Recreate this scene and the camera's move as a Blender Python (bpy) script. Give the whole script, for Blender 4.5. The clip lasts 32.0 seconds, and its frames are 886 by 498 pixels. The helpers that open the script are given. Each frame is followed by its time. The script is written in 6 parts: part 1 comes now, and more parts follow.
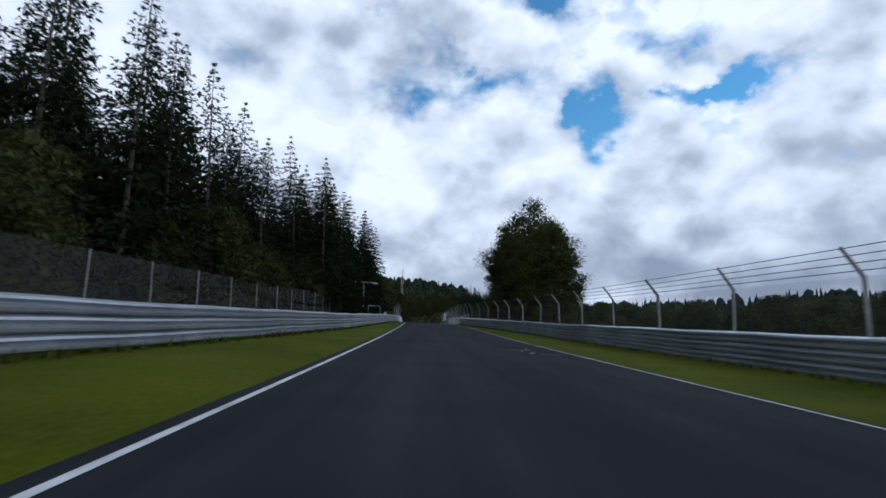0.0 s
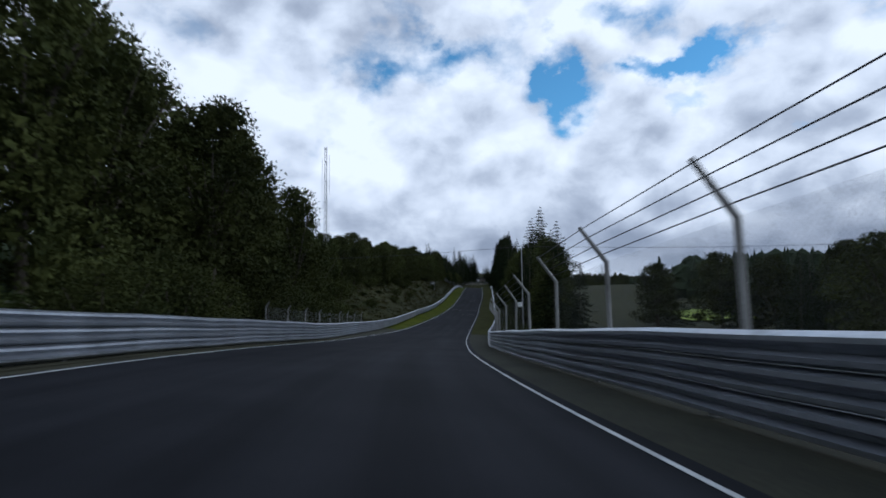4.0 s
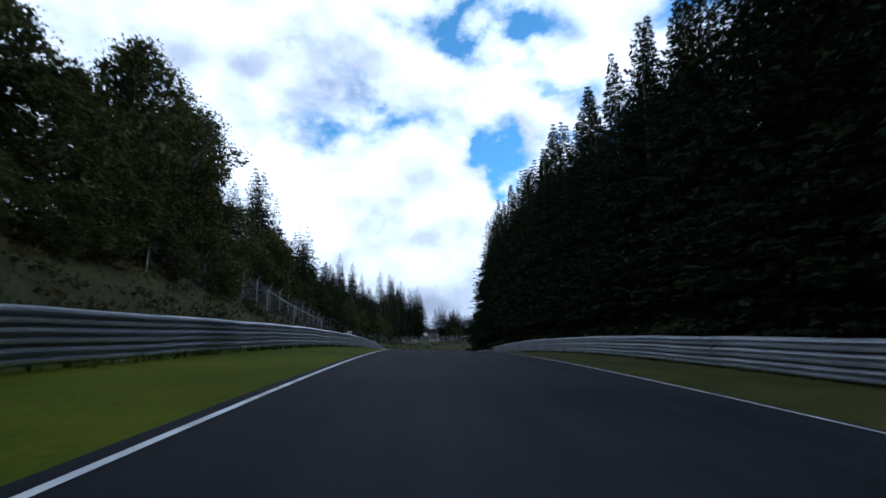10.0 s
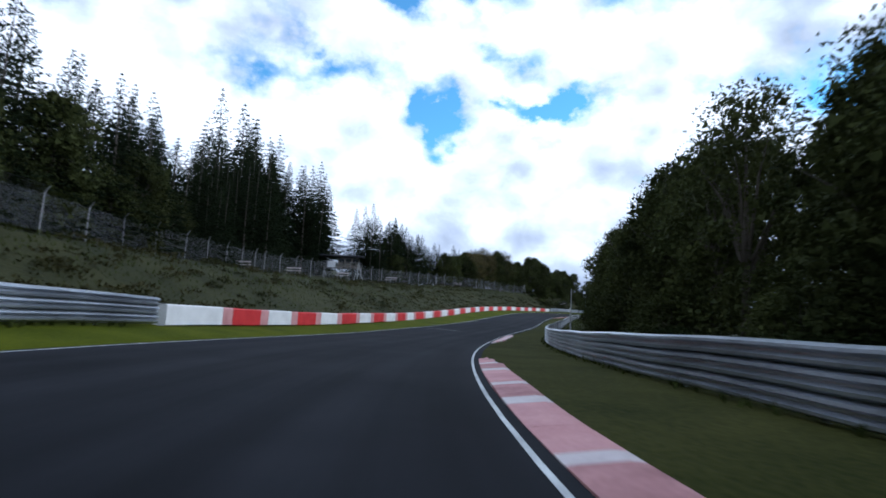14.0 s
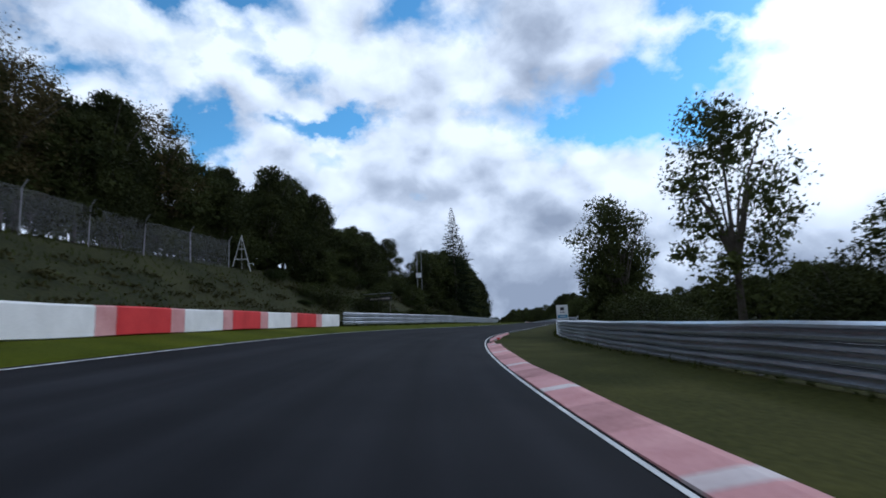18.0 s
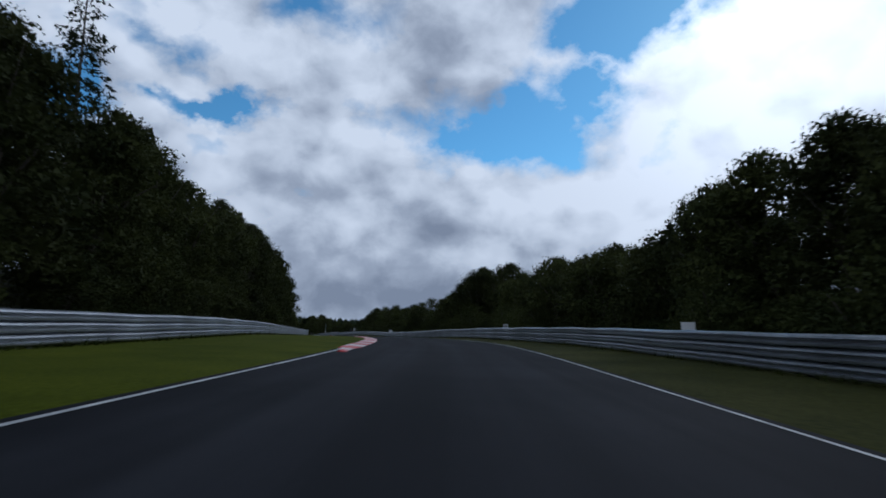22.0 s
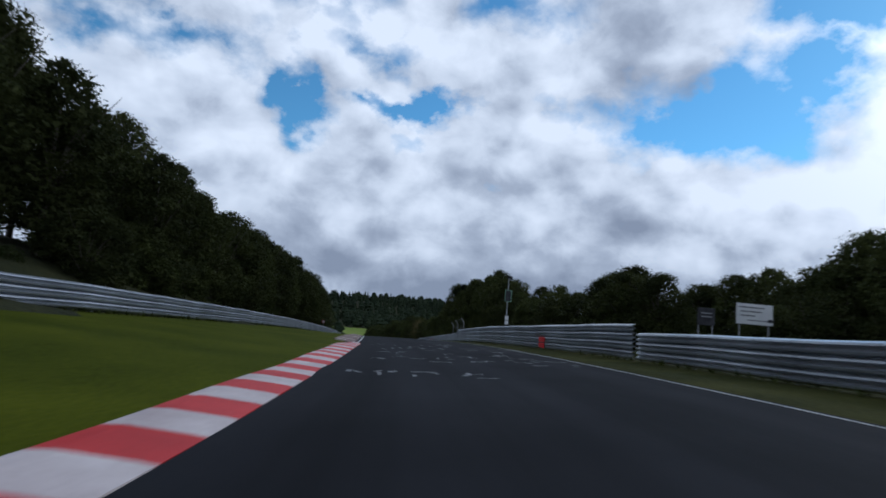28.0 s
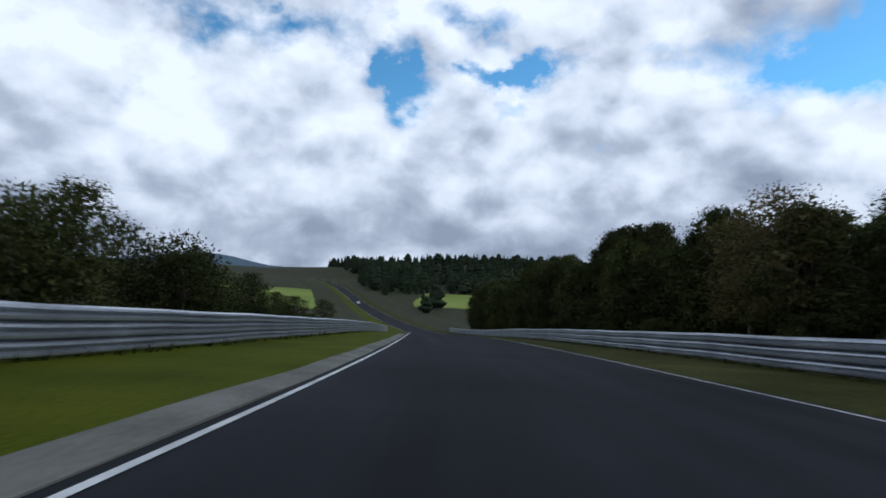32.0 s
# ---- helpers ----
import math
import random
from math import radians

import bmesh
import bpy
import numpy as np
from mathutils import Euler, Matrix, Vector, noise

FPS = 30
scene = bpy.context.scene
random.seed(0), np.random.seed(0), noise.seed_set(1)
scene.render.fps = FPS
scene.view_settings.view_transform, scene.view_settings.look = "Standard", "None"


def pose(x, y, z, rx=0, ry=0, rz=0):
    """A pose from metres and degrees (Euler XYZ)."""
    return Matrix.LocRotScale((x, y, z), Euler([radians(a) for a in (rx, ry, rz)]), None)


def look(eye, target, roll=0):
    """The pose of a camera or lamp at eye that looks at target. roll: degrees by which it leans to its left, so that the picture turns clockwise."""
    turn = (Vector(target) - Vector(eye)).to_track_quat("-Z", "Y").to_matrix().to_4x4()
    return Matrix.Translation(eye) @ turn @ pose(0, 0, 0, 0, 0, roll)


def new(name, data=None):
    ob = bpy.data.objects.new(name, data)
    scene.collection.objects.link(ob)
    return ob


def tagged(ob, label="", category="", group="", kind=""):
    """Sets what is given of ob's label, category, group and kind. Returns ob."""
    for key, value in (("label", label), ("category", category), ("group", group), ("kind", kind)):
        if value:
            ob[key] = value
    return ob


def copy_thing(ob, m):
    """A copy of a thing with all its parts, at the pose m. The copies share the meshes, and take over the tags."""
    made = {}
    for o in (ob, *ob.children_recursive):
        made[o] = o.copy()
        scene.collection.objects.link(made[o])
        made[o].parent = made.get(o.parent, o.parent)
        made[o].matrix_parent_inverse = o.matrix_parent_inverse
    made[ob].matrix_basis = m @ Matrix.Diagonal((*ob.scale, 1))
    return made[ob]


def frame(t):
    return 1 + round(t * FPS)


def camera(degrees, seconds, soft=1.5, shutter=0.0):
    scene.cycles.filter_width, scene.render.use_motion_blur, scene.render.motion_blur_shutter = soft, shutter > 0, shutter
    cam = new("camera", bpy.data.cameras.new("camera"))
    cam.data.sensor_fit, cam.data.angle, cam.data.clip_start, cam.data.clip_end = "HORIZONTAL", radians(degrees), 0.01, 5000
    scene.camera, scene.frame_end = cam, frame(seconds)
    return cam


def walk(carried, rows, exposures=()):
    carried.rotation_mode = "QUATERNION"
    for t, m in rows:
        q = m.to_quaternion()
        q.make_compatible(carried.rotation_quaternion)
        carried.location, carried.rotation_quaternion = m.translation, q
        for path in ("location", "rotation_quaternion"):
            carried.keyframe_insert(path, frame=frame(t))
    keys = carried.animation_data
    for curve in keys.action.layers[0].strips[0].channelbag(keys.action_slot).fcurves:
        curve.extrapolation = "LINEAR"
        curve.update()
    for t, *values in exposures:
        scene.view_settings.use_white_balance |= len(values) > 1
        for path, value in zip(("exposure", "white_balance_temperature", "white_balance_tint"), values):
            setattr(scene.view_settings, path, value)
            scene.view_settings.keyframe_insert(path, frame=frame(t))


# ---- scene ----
cam = camera(78.5, 32.0, soft=1.7, shutter=0.12)

# seconds, eye in metres, turn in degrees
ROWS = [
    (0.0, 0.00, 0.00, 1.00, 97.19, -0.73, -0.09),
    (0.5, -0.57, 16.61, 0.92, 97.78, -0.19, 0.18),
    (1.0, -1.20, 33.33, 0.96, 97.99, -0.03, 0.26),
    (1.5, -1.82, 50.35, 1.05, 98.11, -0.22, 0.11),
    (2.0, -2.45, 67.90, 1.07, 97.57, -0.32, 0.15),
    (2.5, -3.08, 85.83, 1.05, 97.86, -1.02, 0.02),
    (3.0, -3.58, 103.84, 0.93, 96.90, -1.05, -0.76),
    (3.5, -3.85, 121.97, 0.44, 95.56, -0.00, -1.38),
    (4.0, -3.76, 140.25, -0.42, 94.64, 0.74, -3.10),
    (4.5, -3.20, 158.73, -1.56, 93.81, 0.57, -4.22),
    (5.0, -2.27, 177.36, -2.84, 94.08, 0.84, -5.38),
    (5.5, -0.96, 196.12, -3.84, 95.34, 1.48, -6.53),
    (6.0, 0.72, 215.00, -4.37, 96.84, 2.08, -7.49),
    (6.5, 2.70, 234.06, -4.47, 97.85, 2.24, -8.09),
    (7.0, 4.85, 253.43, -4.35, 98.25, 1.90, -8.35),
    (7.5, 7.19, 272.93, -3.97, 99.42, 1.74, -9.00),
    (8.0, 9.66, 292.29, -3.26, 100.16, 1.05, -9.23),
    (8.5, 12.14, 310.82, -2.35, 100.97, 1.36, -9.67),
    (9.0, 14.53, 328.17, -1.12, 102.49, 0.55, -9.70),
    (9.5, 16.82, 344.84, 0.34, 102.71, 0.47, -9.64),
    (10.0, 19.04, 361.35, 1.54, 100.87, 0.54, -9.47),
    (10.5, 21.29, 378.06, 2.27, 99.68, 0.15, -9.68),
    (11.0, 23.73, 395.16, 2.70, 98.76, -0.92, -10.37),
    (11.5, 26.26, 412.70, 2.80, 97.43, 0.06, -9.82),
    (12.0, 28.77, 430.76, 2.50, 96.40, -1.36, -9.91),
    (12.5, 31.43, 448.68, 2.07, 96.59, -1.10, -10.88),
    (13.0, 34.31, 465.80, 1.71, 96.68, -0.86, -12.12),
    (13.5, 37.53, 482.31, 1.44, 97.06, -1.24, -13.97),
    (14.0, 41.45, 498.32, 1.19, 96.80, -2.77, -17.57),
    (14.5, 46.45, 513.80, 0.85, 96.61, -1.62, -22.07),
    (15.0, 52.70, 528.78, 0.61, 97.44, -1.88, -26.97),
    (15.5, 60.00, 543.18, 0.68, 98.70, -2.24, -30.50),
    (16.0, 67.88, 557.01, 1.03, 99.38, -1.55, -32.55),
    (16.5, 75.97, 570.45, 1.49, 99.54, 0.02, -33.30),
    (17.0, 84.10, 583.59, 1.96, 99.36, 1.67, -34.05),
    (17.5, 92.39, 596.32, 2.36, 99.04, 2.58, -36.09),
    (18.0, 101.13, 608.37, 2.65, 98.59, 2.62, -39.61),
    (18.5, 110.48, 619.63, 2.88, 98.60, 3.67, -43.56),
    (19.0, 120.67, 630.07, 3.16, 98.87, 2.48, -48.68),
    (19.5, 131.82, 639.74, 3.41, 98.50, 1.75, -52.94),
    (20.0, 143.64, 648.88, 3.58, 98.22, 1.98, -54.98),
    (20.5, 155.59, 657.80, 3.73, 98.37, 1.76, -55.17),
    (21.0, 167.44, 666.65, 3.92, 98.55, 1.29, -54.96),
    (21.5, 179.13, 675.59, 4.13, 98.58, 0.79, -53.83),
    (22.0, 190.57, 684.77, 4.37, 98.78, -0.24, -52.45),
    (22.5, 201.70, 694.24, 4.61, 98.65, -0.80, -50.56),
    (23.0, 212.46, 704.05, 4.80, 98.46, -1.73, -48.59),
    (23.5, 222.86, 714.18, 4.92, 98.06, -1.55, -46.85),
    (24.0, 233.00, 724.68, 4.89, 97.36, -1.62, -45.01),
    (24.5, 243.00, 735.62, 4.74, 97.11, -0.82, -43.70),
    (25.0, 252.93, 747.03, 4.54, 97.04, -1.90, -42.19),
    (25.5, 262.87, 758.94, 4.37, 97.45, -2.36, -41.40),
    (26.0, 272.92, 771.38, 4.30, 97.72, -2.99, -40.31),
    (26.5, 283.06, 784.51, 4.28, 97.85, -3.77, -38.93),
    (27.0, 293.25, 798.44, 4.26, 97.84, -4.47, -37.30),
    (27.5, 303.41, 813.25, 4.21, 97.69, -4.87, -35.47),
    (28.0, 313.48, 829.05, 4.09, 97.39, -4.92, -33.45),
    (28.5, 323.05, 845.33, 3.84, 96.94, -5.21, -31.31),
    (29.0, 331.94, 861.50, 3.43, 96.34, -4.32, -30.06),
    (29.5, 340.42, 877.66, 2.83, 95.72, -3.78, -29.06),
    (30.0, 348.67, 893.89, 2.08, 95.29, -3.07, -28.43),
    (30.5, 356.53, 909.98, 1.19, 94.77, -2.46, -27.18),
    (31.0, 363.70, 925.59, 0.19, 94.25, -3.05, -25.68),
    (31.5, 370.12, 940.69, -0.93, 93.68, -3.34, -23.75),
    (32.0, 375.87, 955.64, -2.15, 93.37, -3.17, -21.79),
]

EXPOSURES = [(0, -0.4, 5500, 10), (2.0, -0.2, 5700, 10), (3.5, -0.48, 5500, 10), (5.0, -0.15, 5500, 10), (7.0, 0.15, 5300, 10), (9.5, 0.08, 5250, 10), (13.5, 0.25, 5300, 10), (16.0, 0.0, 5450, 10), (19.0, -0.55, 5400, 10), (21.0, -0.92, 5400, 10), (24.0, -0.9, 5400, 10), (25.5, -0.76, 5400, 10), (28.0, -0.64, 5450, 10), (32.0, -0.42, 5600, 10)]
walk(cam, [(r[0], pose(*r[1:])) for r in ROWS], EXPOSURES)

# ---- sky and sun ----
SUN_AZIMUTH, SUN_ELEVATION = 88.0, 30.0      # degrees from +y towards +x; above the horizon


def sky():
    world = bpy.data.worlds.new("sky")
    scene.world = world
    world.use_nodes = True
    nt = world.node_tree
    nt.nodes.clear()
    N = nt.nodes.new

    def link(a, b):
        nt.links.new(a, b)

    def maths(op, a, b=None, c=None):
        n = N("ShaderNodeMath")
        n.operation = op
        for i, v in enumerate((a, b, c)):
            if v is None:
                continue
            if isinstance(v, (int, float)):
                n.inputs[i].default_value = v
            else:
                link(v, n.inputs[i])
        return n.outputs[0]

    def ramp(fac, stops):
        n = N("ShaderNodeValToRGB")
        while len(n.color_ramp.elements) < len(stops):
            n.color_ramp.elements.new(0.5)
        for e, (p, c) in zip(n.color_ramp.elements, stops):
            e.position, e.color = p, (*c, 1)
        link(fac, n.inputs[0])
        return n.outputs[0]

    def blend(fac, a, b):
        n = N("ShaderNodeMix")
        n.data_type = "RGBA"
        link(fac, n.inputs[0])
        for k, v in ((6, a), (7, b)):
            if isinstance(v, tuple):
                n.inputs[k].default_value = (*v, 1)
            else:
                link(v, n.inputs[k])
        return n.outputs[2]

    way = N("ShaderNodeTexCoord").outputs["Generated"]
    sep = N("ShaderNodeSeparateXYZ")
    link(way, sep.inputs[0])
    x, y, z = sep.outputs
    up = maths("MAXIMUM", z, 0.0)
    flat = N("ShaderNodeCombineXYZ")
    link(x, flat.inputs[0])
    link(y, flat.inputs[1])
    link(maths("MULTIPLY", z, 1.35), flat.inputs[2])

    def cloud(scale, detail, shift, rough=0.55, warp=0.0):
        m = N("ShaderNodeMapping")
        m.inputs["Location"].default_value = shift
        link(flat.outputs[0], m.inputs[0])
        n = N("ShaderNodeTexNoise")
        n.inputs["Scale"].default_value = scale
        n.inputs["Detail"].default_value = detail
        n.inputs["Roughness"].default_value = rough
        n.inputs["Distortion"].default_value = warp
        link(m.outputs[0], n.inputs["Vector"])
        return n.outputs["Fac"]

    def billow(scale, shift):
        """Rounded heaps, as cumulus has them."""
        m = N("ShaderNodeMapping")
        m.inputs["Location"].default_value = shift
        link(flat.outputs[0], m.inputs[0])
        n = N("ShaderNodeTexVoronoi")
        n.feature = "SMOOTH_F1"
        n.inputs["Scale"].default_value = scale
        n.inputs["Detail"].default_value = 2.0
        n.inputs["Roughness"].default_value = 0.42
        n.inputs["Smoothness"].default_value = 0.35
        link(m.outputs[0], n.inputs["Vector"])
        return maths("SUBTRACT", 1.0, n.outputs["Distance"])

    shift = (3.1, 7.4, 1.3)
    heaps = billow(6.0, shift)
    higher = billow(6.0, (shift[0], shift[1], shift[2] + 0.06))
    body = cloud(3.0, 6.0, (9.2, 1.7, 4.4), 0.55, 0.2)
    fine = cloud(13.0, 5.0, (2.2, 5.7, 8.4), 0.55, 0.2)
    # openings in the cloud, in degrees: azimuth, elevation, half widths, depth
    azimuth = maths("MULTIPLY", maths("ARCTAN2", x, y), 57.29578)
    height = maths("MULTIPLY", maths("ARCSINE", z), 57.29578)
    # ragged edges
    azimuth = maths("ADD", azimuth, maths("MULTIPLY", maths("SUBTRACT", cloud(4.5, 6.0, (5.1, 2.3, 7.7), 0.6), 0.5), 34.0))
    height = maths("ADD", height, maths("MULTIPLY", maths("SUBTRACT", cloud(5.0, 6.0, (1.4, 8.3, 3.9), 0.6), 0.5), 17.0))
    holes = None
    for az, el, wa, we, deep in OPENINGS:
        p = maths("POWER", maths("DIVIDE", maths("SUBTRACT", azimuth, az), wa), 2.0)
        q = maths("POWER", maths("DIVIDE", maths("SUBTRACT", height, el), we), 2.0)
        fall = maths("MULTIPLY", maths("EXPONENT", maths("MULTIPLY", maths("ADD", p, q), -1.0)), deep)
        holes = fall if holes is None else maths("MAXIMUM", holes, fall)
    amount = maths("ADD", maths("MULTIPLY", heaps, 0.42), maths("ADD", maths("MULTIPLY", body, 0.42), maths("MULTIPLY", fine, 0.22)))
    amount = maths("ADD", maths("SUBTRACT", amount, holes), 0.385)
    amount = maths("ADD", amount, maths("MULTIPLY", maths("SUBTRACT", 1.0, maths("MINIMUM", maths("DIVIDE", up, 0.22), 1.0)), 0.10))
    # overhead, mostly out of view, the cloud is thinned to dim the ground
    amount = maths("SUBTRACT", amount, maths("MULTIPLY", maths("MAXIMUM", maths("SUBTRACT", up, 0.52), 0.0), 0.9))
    cover = ramp(amount, [(0.39, (0, 0, 0)), (0.50, (0.62, 0.62, 0.62)), (0.62, (1, 1, 1))])

    # tops bright, undersides grey
    lit = maths("ADD", maths("MULTIPLY", maths("SUBTRACT", heaps, higher), 0.42), 0.56)
    grey = cloud(2.4, 4.0, (3.35, 7.15, 1.7), 0.45, 0.2)
    tone = maths("ADD", maths("MULTIPLY", lit, 0.55), maths("MULTIPLY", maths("SUBTRACT", 1.0, grey), 0.55))
    tone = maths("ADD", tone, maths("MULTIPLY", maths("SUBTRACT", fine, 0.5), 0.34))
    # low cloud far off lies in flat grey banks
    tone = maths("SUBTRACT", tone, maths("MULTIPLY", maths("SUBTRACT", 1.0, maths("MINIMUM", maths("DIVIDE", up, 0.24), 1.0)), 0.20))
    cloud_colour = ramp(tone, [(0.34, (0.42, 0.46, 0.54)), (0.45, (0.68, 0.72, 0.79)), (0.54, (1.02, 1.05, 1.09)), (0.64, (1.32, 1.33, 1.34))])
    # brighter round the sun
    a, e = radians(SUN_AZIMUTH), radians(SUN_ELEVATION)
    d = N("ShaderNodeVectorMath")
    d.operation = "DOT_PRODUCT"
    link(way, d.inputs[0])
    d.inputs[1].default_value = (math.sin(a) * math.cos(e), math.cos(a) * math.cos(e), math.sin(e))
    glow = maths("POWER", maths("MAXIMUM", d.outputs["Value"], 0.0), 26.0)
    lift = N("ShaderNodeMix")
    lift.data_type, lift.blend_type = "RGBA", "ADD"
    link(maths("MINIMUM", maths("MULTIPLY", glow, 1.3), 1.0), lift.inputs[0])
    link(cloud_colour, lift.inputs[6])
    lift.inputs[7].default_value = (0.9, 0.88, 0.84, 1)

    air = N("ShaderNodeTexSky")
    air.sky_type, air.sun_disc = "NISHITA", False
    air.sun_elevation, air.sun_rotation = radians(SUN_ELEVATION), radians(SUN_AZIMUTH)
    air.altitude, air.dust_density = 500, 0.2
    blue = N("ShaderNodeMix")
    blue.data_type, blue.blend_type = "RGBA", "MULTIPLY"
    blue.inputs[0].default_value = 1.0
    link(air.outputs[0], blue.inputs[6])
    blue.inputs[7].default_value = BLUE
    mixed = blend(cover, blue.outputs[2], lift.outputs[2])
    ground = blend(maths("MULTIPLY", maths("MAXIMUM", maths("MULTIPLY", z, -1.0), 0.0), 8.0), mixed, (0.05, 0.055, 0.04))
    bg, out = N("ShaderNodeBackground"), N("ShaderNodeOutputWorld")
    bg.inputs["Strength"].default_value = 0.97
    link(ground, bg.inputs[0])
    link(bg.outputs[0], out.inputs[0])


BLUE = (0.105, 0.175, 0.185, 1)
OPENINGS = [(62, 22.5, 11, 6.5, 0.55), (72, 29, 9, 6, 0.46), (29, 21.2, 7, 1.9, 0.42), (45, 25, 5, 2.6, 0.28), (20, 27.5, 6, 3.0, 0.36), (14, 22, 3, 3.5, 0.3), (1.5, 24, 6, 3.4, 0.34), (27, 27, 6, 2.2, 0.26),
            (15, 18.3, 4, 2.2, 0.24), (31, 17.4, 5, 1.6, 0.22), (12, 34, 10, 4.0, 0.36), (-1, 28, 3, 2.6, 0.28), (17, 30, 4, 2.6, 0.26), (47, 22.5, 4, 3.0, 0.26), (-22, 27, 5, 3, 0.22), (38, 31, 7, 3, 0.28)]
sky()
sun = new("sun", bpy.data.lights.new("sun", "SUN"))
sun.data.energy, sun.data.angle, sun.data.color = 0.9, radians(10), (1.0, 0.95, 0.88)
_a, _e = radians(SUN_AZIMUTH), radians(SUN_ELEVATION)
sun.matrix_world = look((60 * math.sin(_a), 60 * math.cos(_a), 60 * math.tan(_e)), (0, 0, 0))

# ---- materials ----


def material(name, low, high, rough=0.8, scale=4.0, fine=60.0, bump=0.2, metal=0.0, fine_amount=0.35, distance=0.02, random_tint=0.0, translucent=0.0, spec=0.12):
    """Two colours mixed by coarse and fine noise in metres, with relief."""
    m = bpy.data.materials.new(name)
    m.use_nodes = True
    nt = m.node_tree
    N, L = nt.nodes.new, nt.links.new
    bsdf = nt.nodes["Principled BSDF"]
    bsdf.inputs["Roughness"].default_value = rough
    bsdf.inputs["Metallic"].default_value = metal
    bsdf.inputs["Specular IOR Level"].default_value = spec
    geo = N("ShaderNodeNewGeometry")
    big, small = N("ShaderNodeTexNoise"), N("ShaderNodeTexNoise")
    for n, s, dt in ((big, scale, 5.0), (small, fine, 3.0)):
        n.inputs["Scale"].default_value = s
        n.inputs["Detail"].default_value = dt
        L(geo.outputs["Position"], n.inputs["Vector"])
    mix = N("ShaderNodeMix")
    mix.inputs[0].default_value = fine_amount
    L(big.outputs["Fac"], mix.inputs[2])
    L(small.outputs["Fac"], mix.inputs[3])
    ramp = N("ShaderNodeValToRGB")
    ramp.color_ramp.elements[0].position, ramp.color_ramp.elements[1].position = 0.33, 0.67
    ramp.color_ramp.elements[0].color, ramp.color_ramp.elements[1].color = (*low, 1), (*high, 1)
    L(mix.outputs[0], ramp.inputs[0])
    colour = ramp.outputs[0]
    if random_tint:
        info, hsv, mr = N("ShaderNodeObjectInfo"), N("ShaderNodeHueSaturation"), N("ShaderNodeMapRange")
        mr.inputs[3].default_value, mr.inputs[4].default_value = 1 - random_tint, 1 + random_tint
        L(info.outputs["Random"], mr.inputs[0])
        L(mr.outputs[0], hsv.inputs["Value"])
        L(colour, hsv.inputs["Color"])
        colour = hsv.outputs[0]
    L(colour, bsdf.inputs["Base Color"])
    if translucent:
        tr, add = N("ShaderNodeBsdfTranslucent"), N("ShaderNodeMixShader")
        L(colour, tr.inputs[0])
        add.inputs[0].default_value = translucent
        L(bsdf.outputs[0], add.inputs[1])
        L(tr.outputs[0], add.inputs[2])
        L(add.outputs[0], nt.nodes["Material Output"].inputs[0])
    if bump:
        b = N("ShaderNodeBump")
        b.inputs["Strength"].default_value, b.inputs["Distance"].default_value = bump, distance
        L(mix.outputs[0], b.inputs["Height"])
        L(b.outputs[0], bsdf.inputs["Normal"])
    return m


ASPHALT = material("asphalt", (0.0115, 0.012, 0.0143), (0.0225, 0.0232, 0.0266), 0.8, 0.35, 90, 0.35, fine_amount=0.45, distance=0.006, spec=0.03)


def worn_along(m, low, high):
    """Faint streaks and patches drawn out along the road by the traffic."""
    nt = m.node_tree
    N, L = nt.nodes.new, nt.links.new
    bsdf = nt.nodes["Principled BSDF"]
    base = bsdf.inputs["Base Color"].links[0].from_socket
    uv = N("ShaderNodeTexCoord")
    last = base
    for sx, sy, scale, k in ((1.0, 0.02, 1.3, 1.0), (1.0, 0.18, 0.35, 0.7)):
        mp, n, r, mx = N("ShaderNodeMapping"), N("ShaderNodeTexNoise"), N("ShaderNodeMapRange"), N("ShaderNodeMix")
        mp.inputs["Scale"].default_value = (sx, sy, 1)
        L(uv.outputs["UV"], mp.inputs[0])
        n.inputs["Scale"].default_value, n.inputs["Detail"].default_value = scale, 4
        L(mp.outputs[0], n.inputs["Vector"])
        r.inputs[1].default_value, r.inputs[2].default_value = 0.35, 0.65
        r.inputs[3].default_value, r.inputs[4].default_value = 1 - (1 - low) * k, 1 + (high - 1) * k
        L(n.outputs["Fac"], r.inputs[0])
        mx.data_type, mx.blend_type = "RGBA", "MULTIPLY"
        mx.inputs[0].default_value = 1.0
        L(last, mx.inputs[6])
        L(r.outputs[0], mx.inputs[7])
        last = mx.outputs[2]
    L(last, bsdf.inputs["Base Color"])


worn_along(ASPHALT, 0.78, 1.24)
SHOULDER = material("asphalt_edge", (0.05, 0.05, 0.048), (0.09, 0.088, 0.08), 0.9, 1.2, 60, 0.4)
LINE_PAINT = material("line_paint", (0.30, 0.30, 0.30), (0.70, 0.70, 0.68), 0.6, 1.6, 45, 0.1)
CHALK = material("faded_road_paint", (0.07, 0.07, 0.075), (0.33, 0.33, 0.34), 0.8, 5.0, 40, 0.1)
GRASS = material("mown_grass", (0.030, 0.041, 0.0025), (0.084, 0.094, 0.006), 0.95, 0.35, 14, 0.6, fine_amount=0.5, distance=0.05, spec=0.03)
# darker and browner than the mown grass, for the right verge
DULL_GRASS = material("dull_brownish_grass", (0.020, 0.024, 0.006), (0.062, 0.060, 0.016), 0.95, 0.4, 10, 0.7, fine_amount=0.5, distance=0.06, spec=0.03)
DIRT = material("dark_dirt", (0.022, 0.022, 0.017), (0.052, 0.052, 0.034), 0.95, 0.6, 20, 0.5, fine_amount=0.5, distance=0.03)
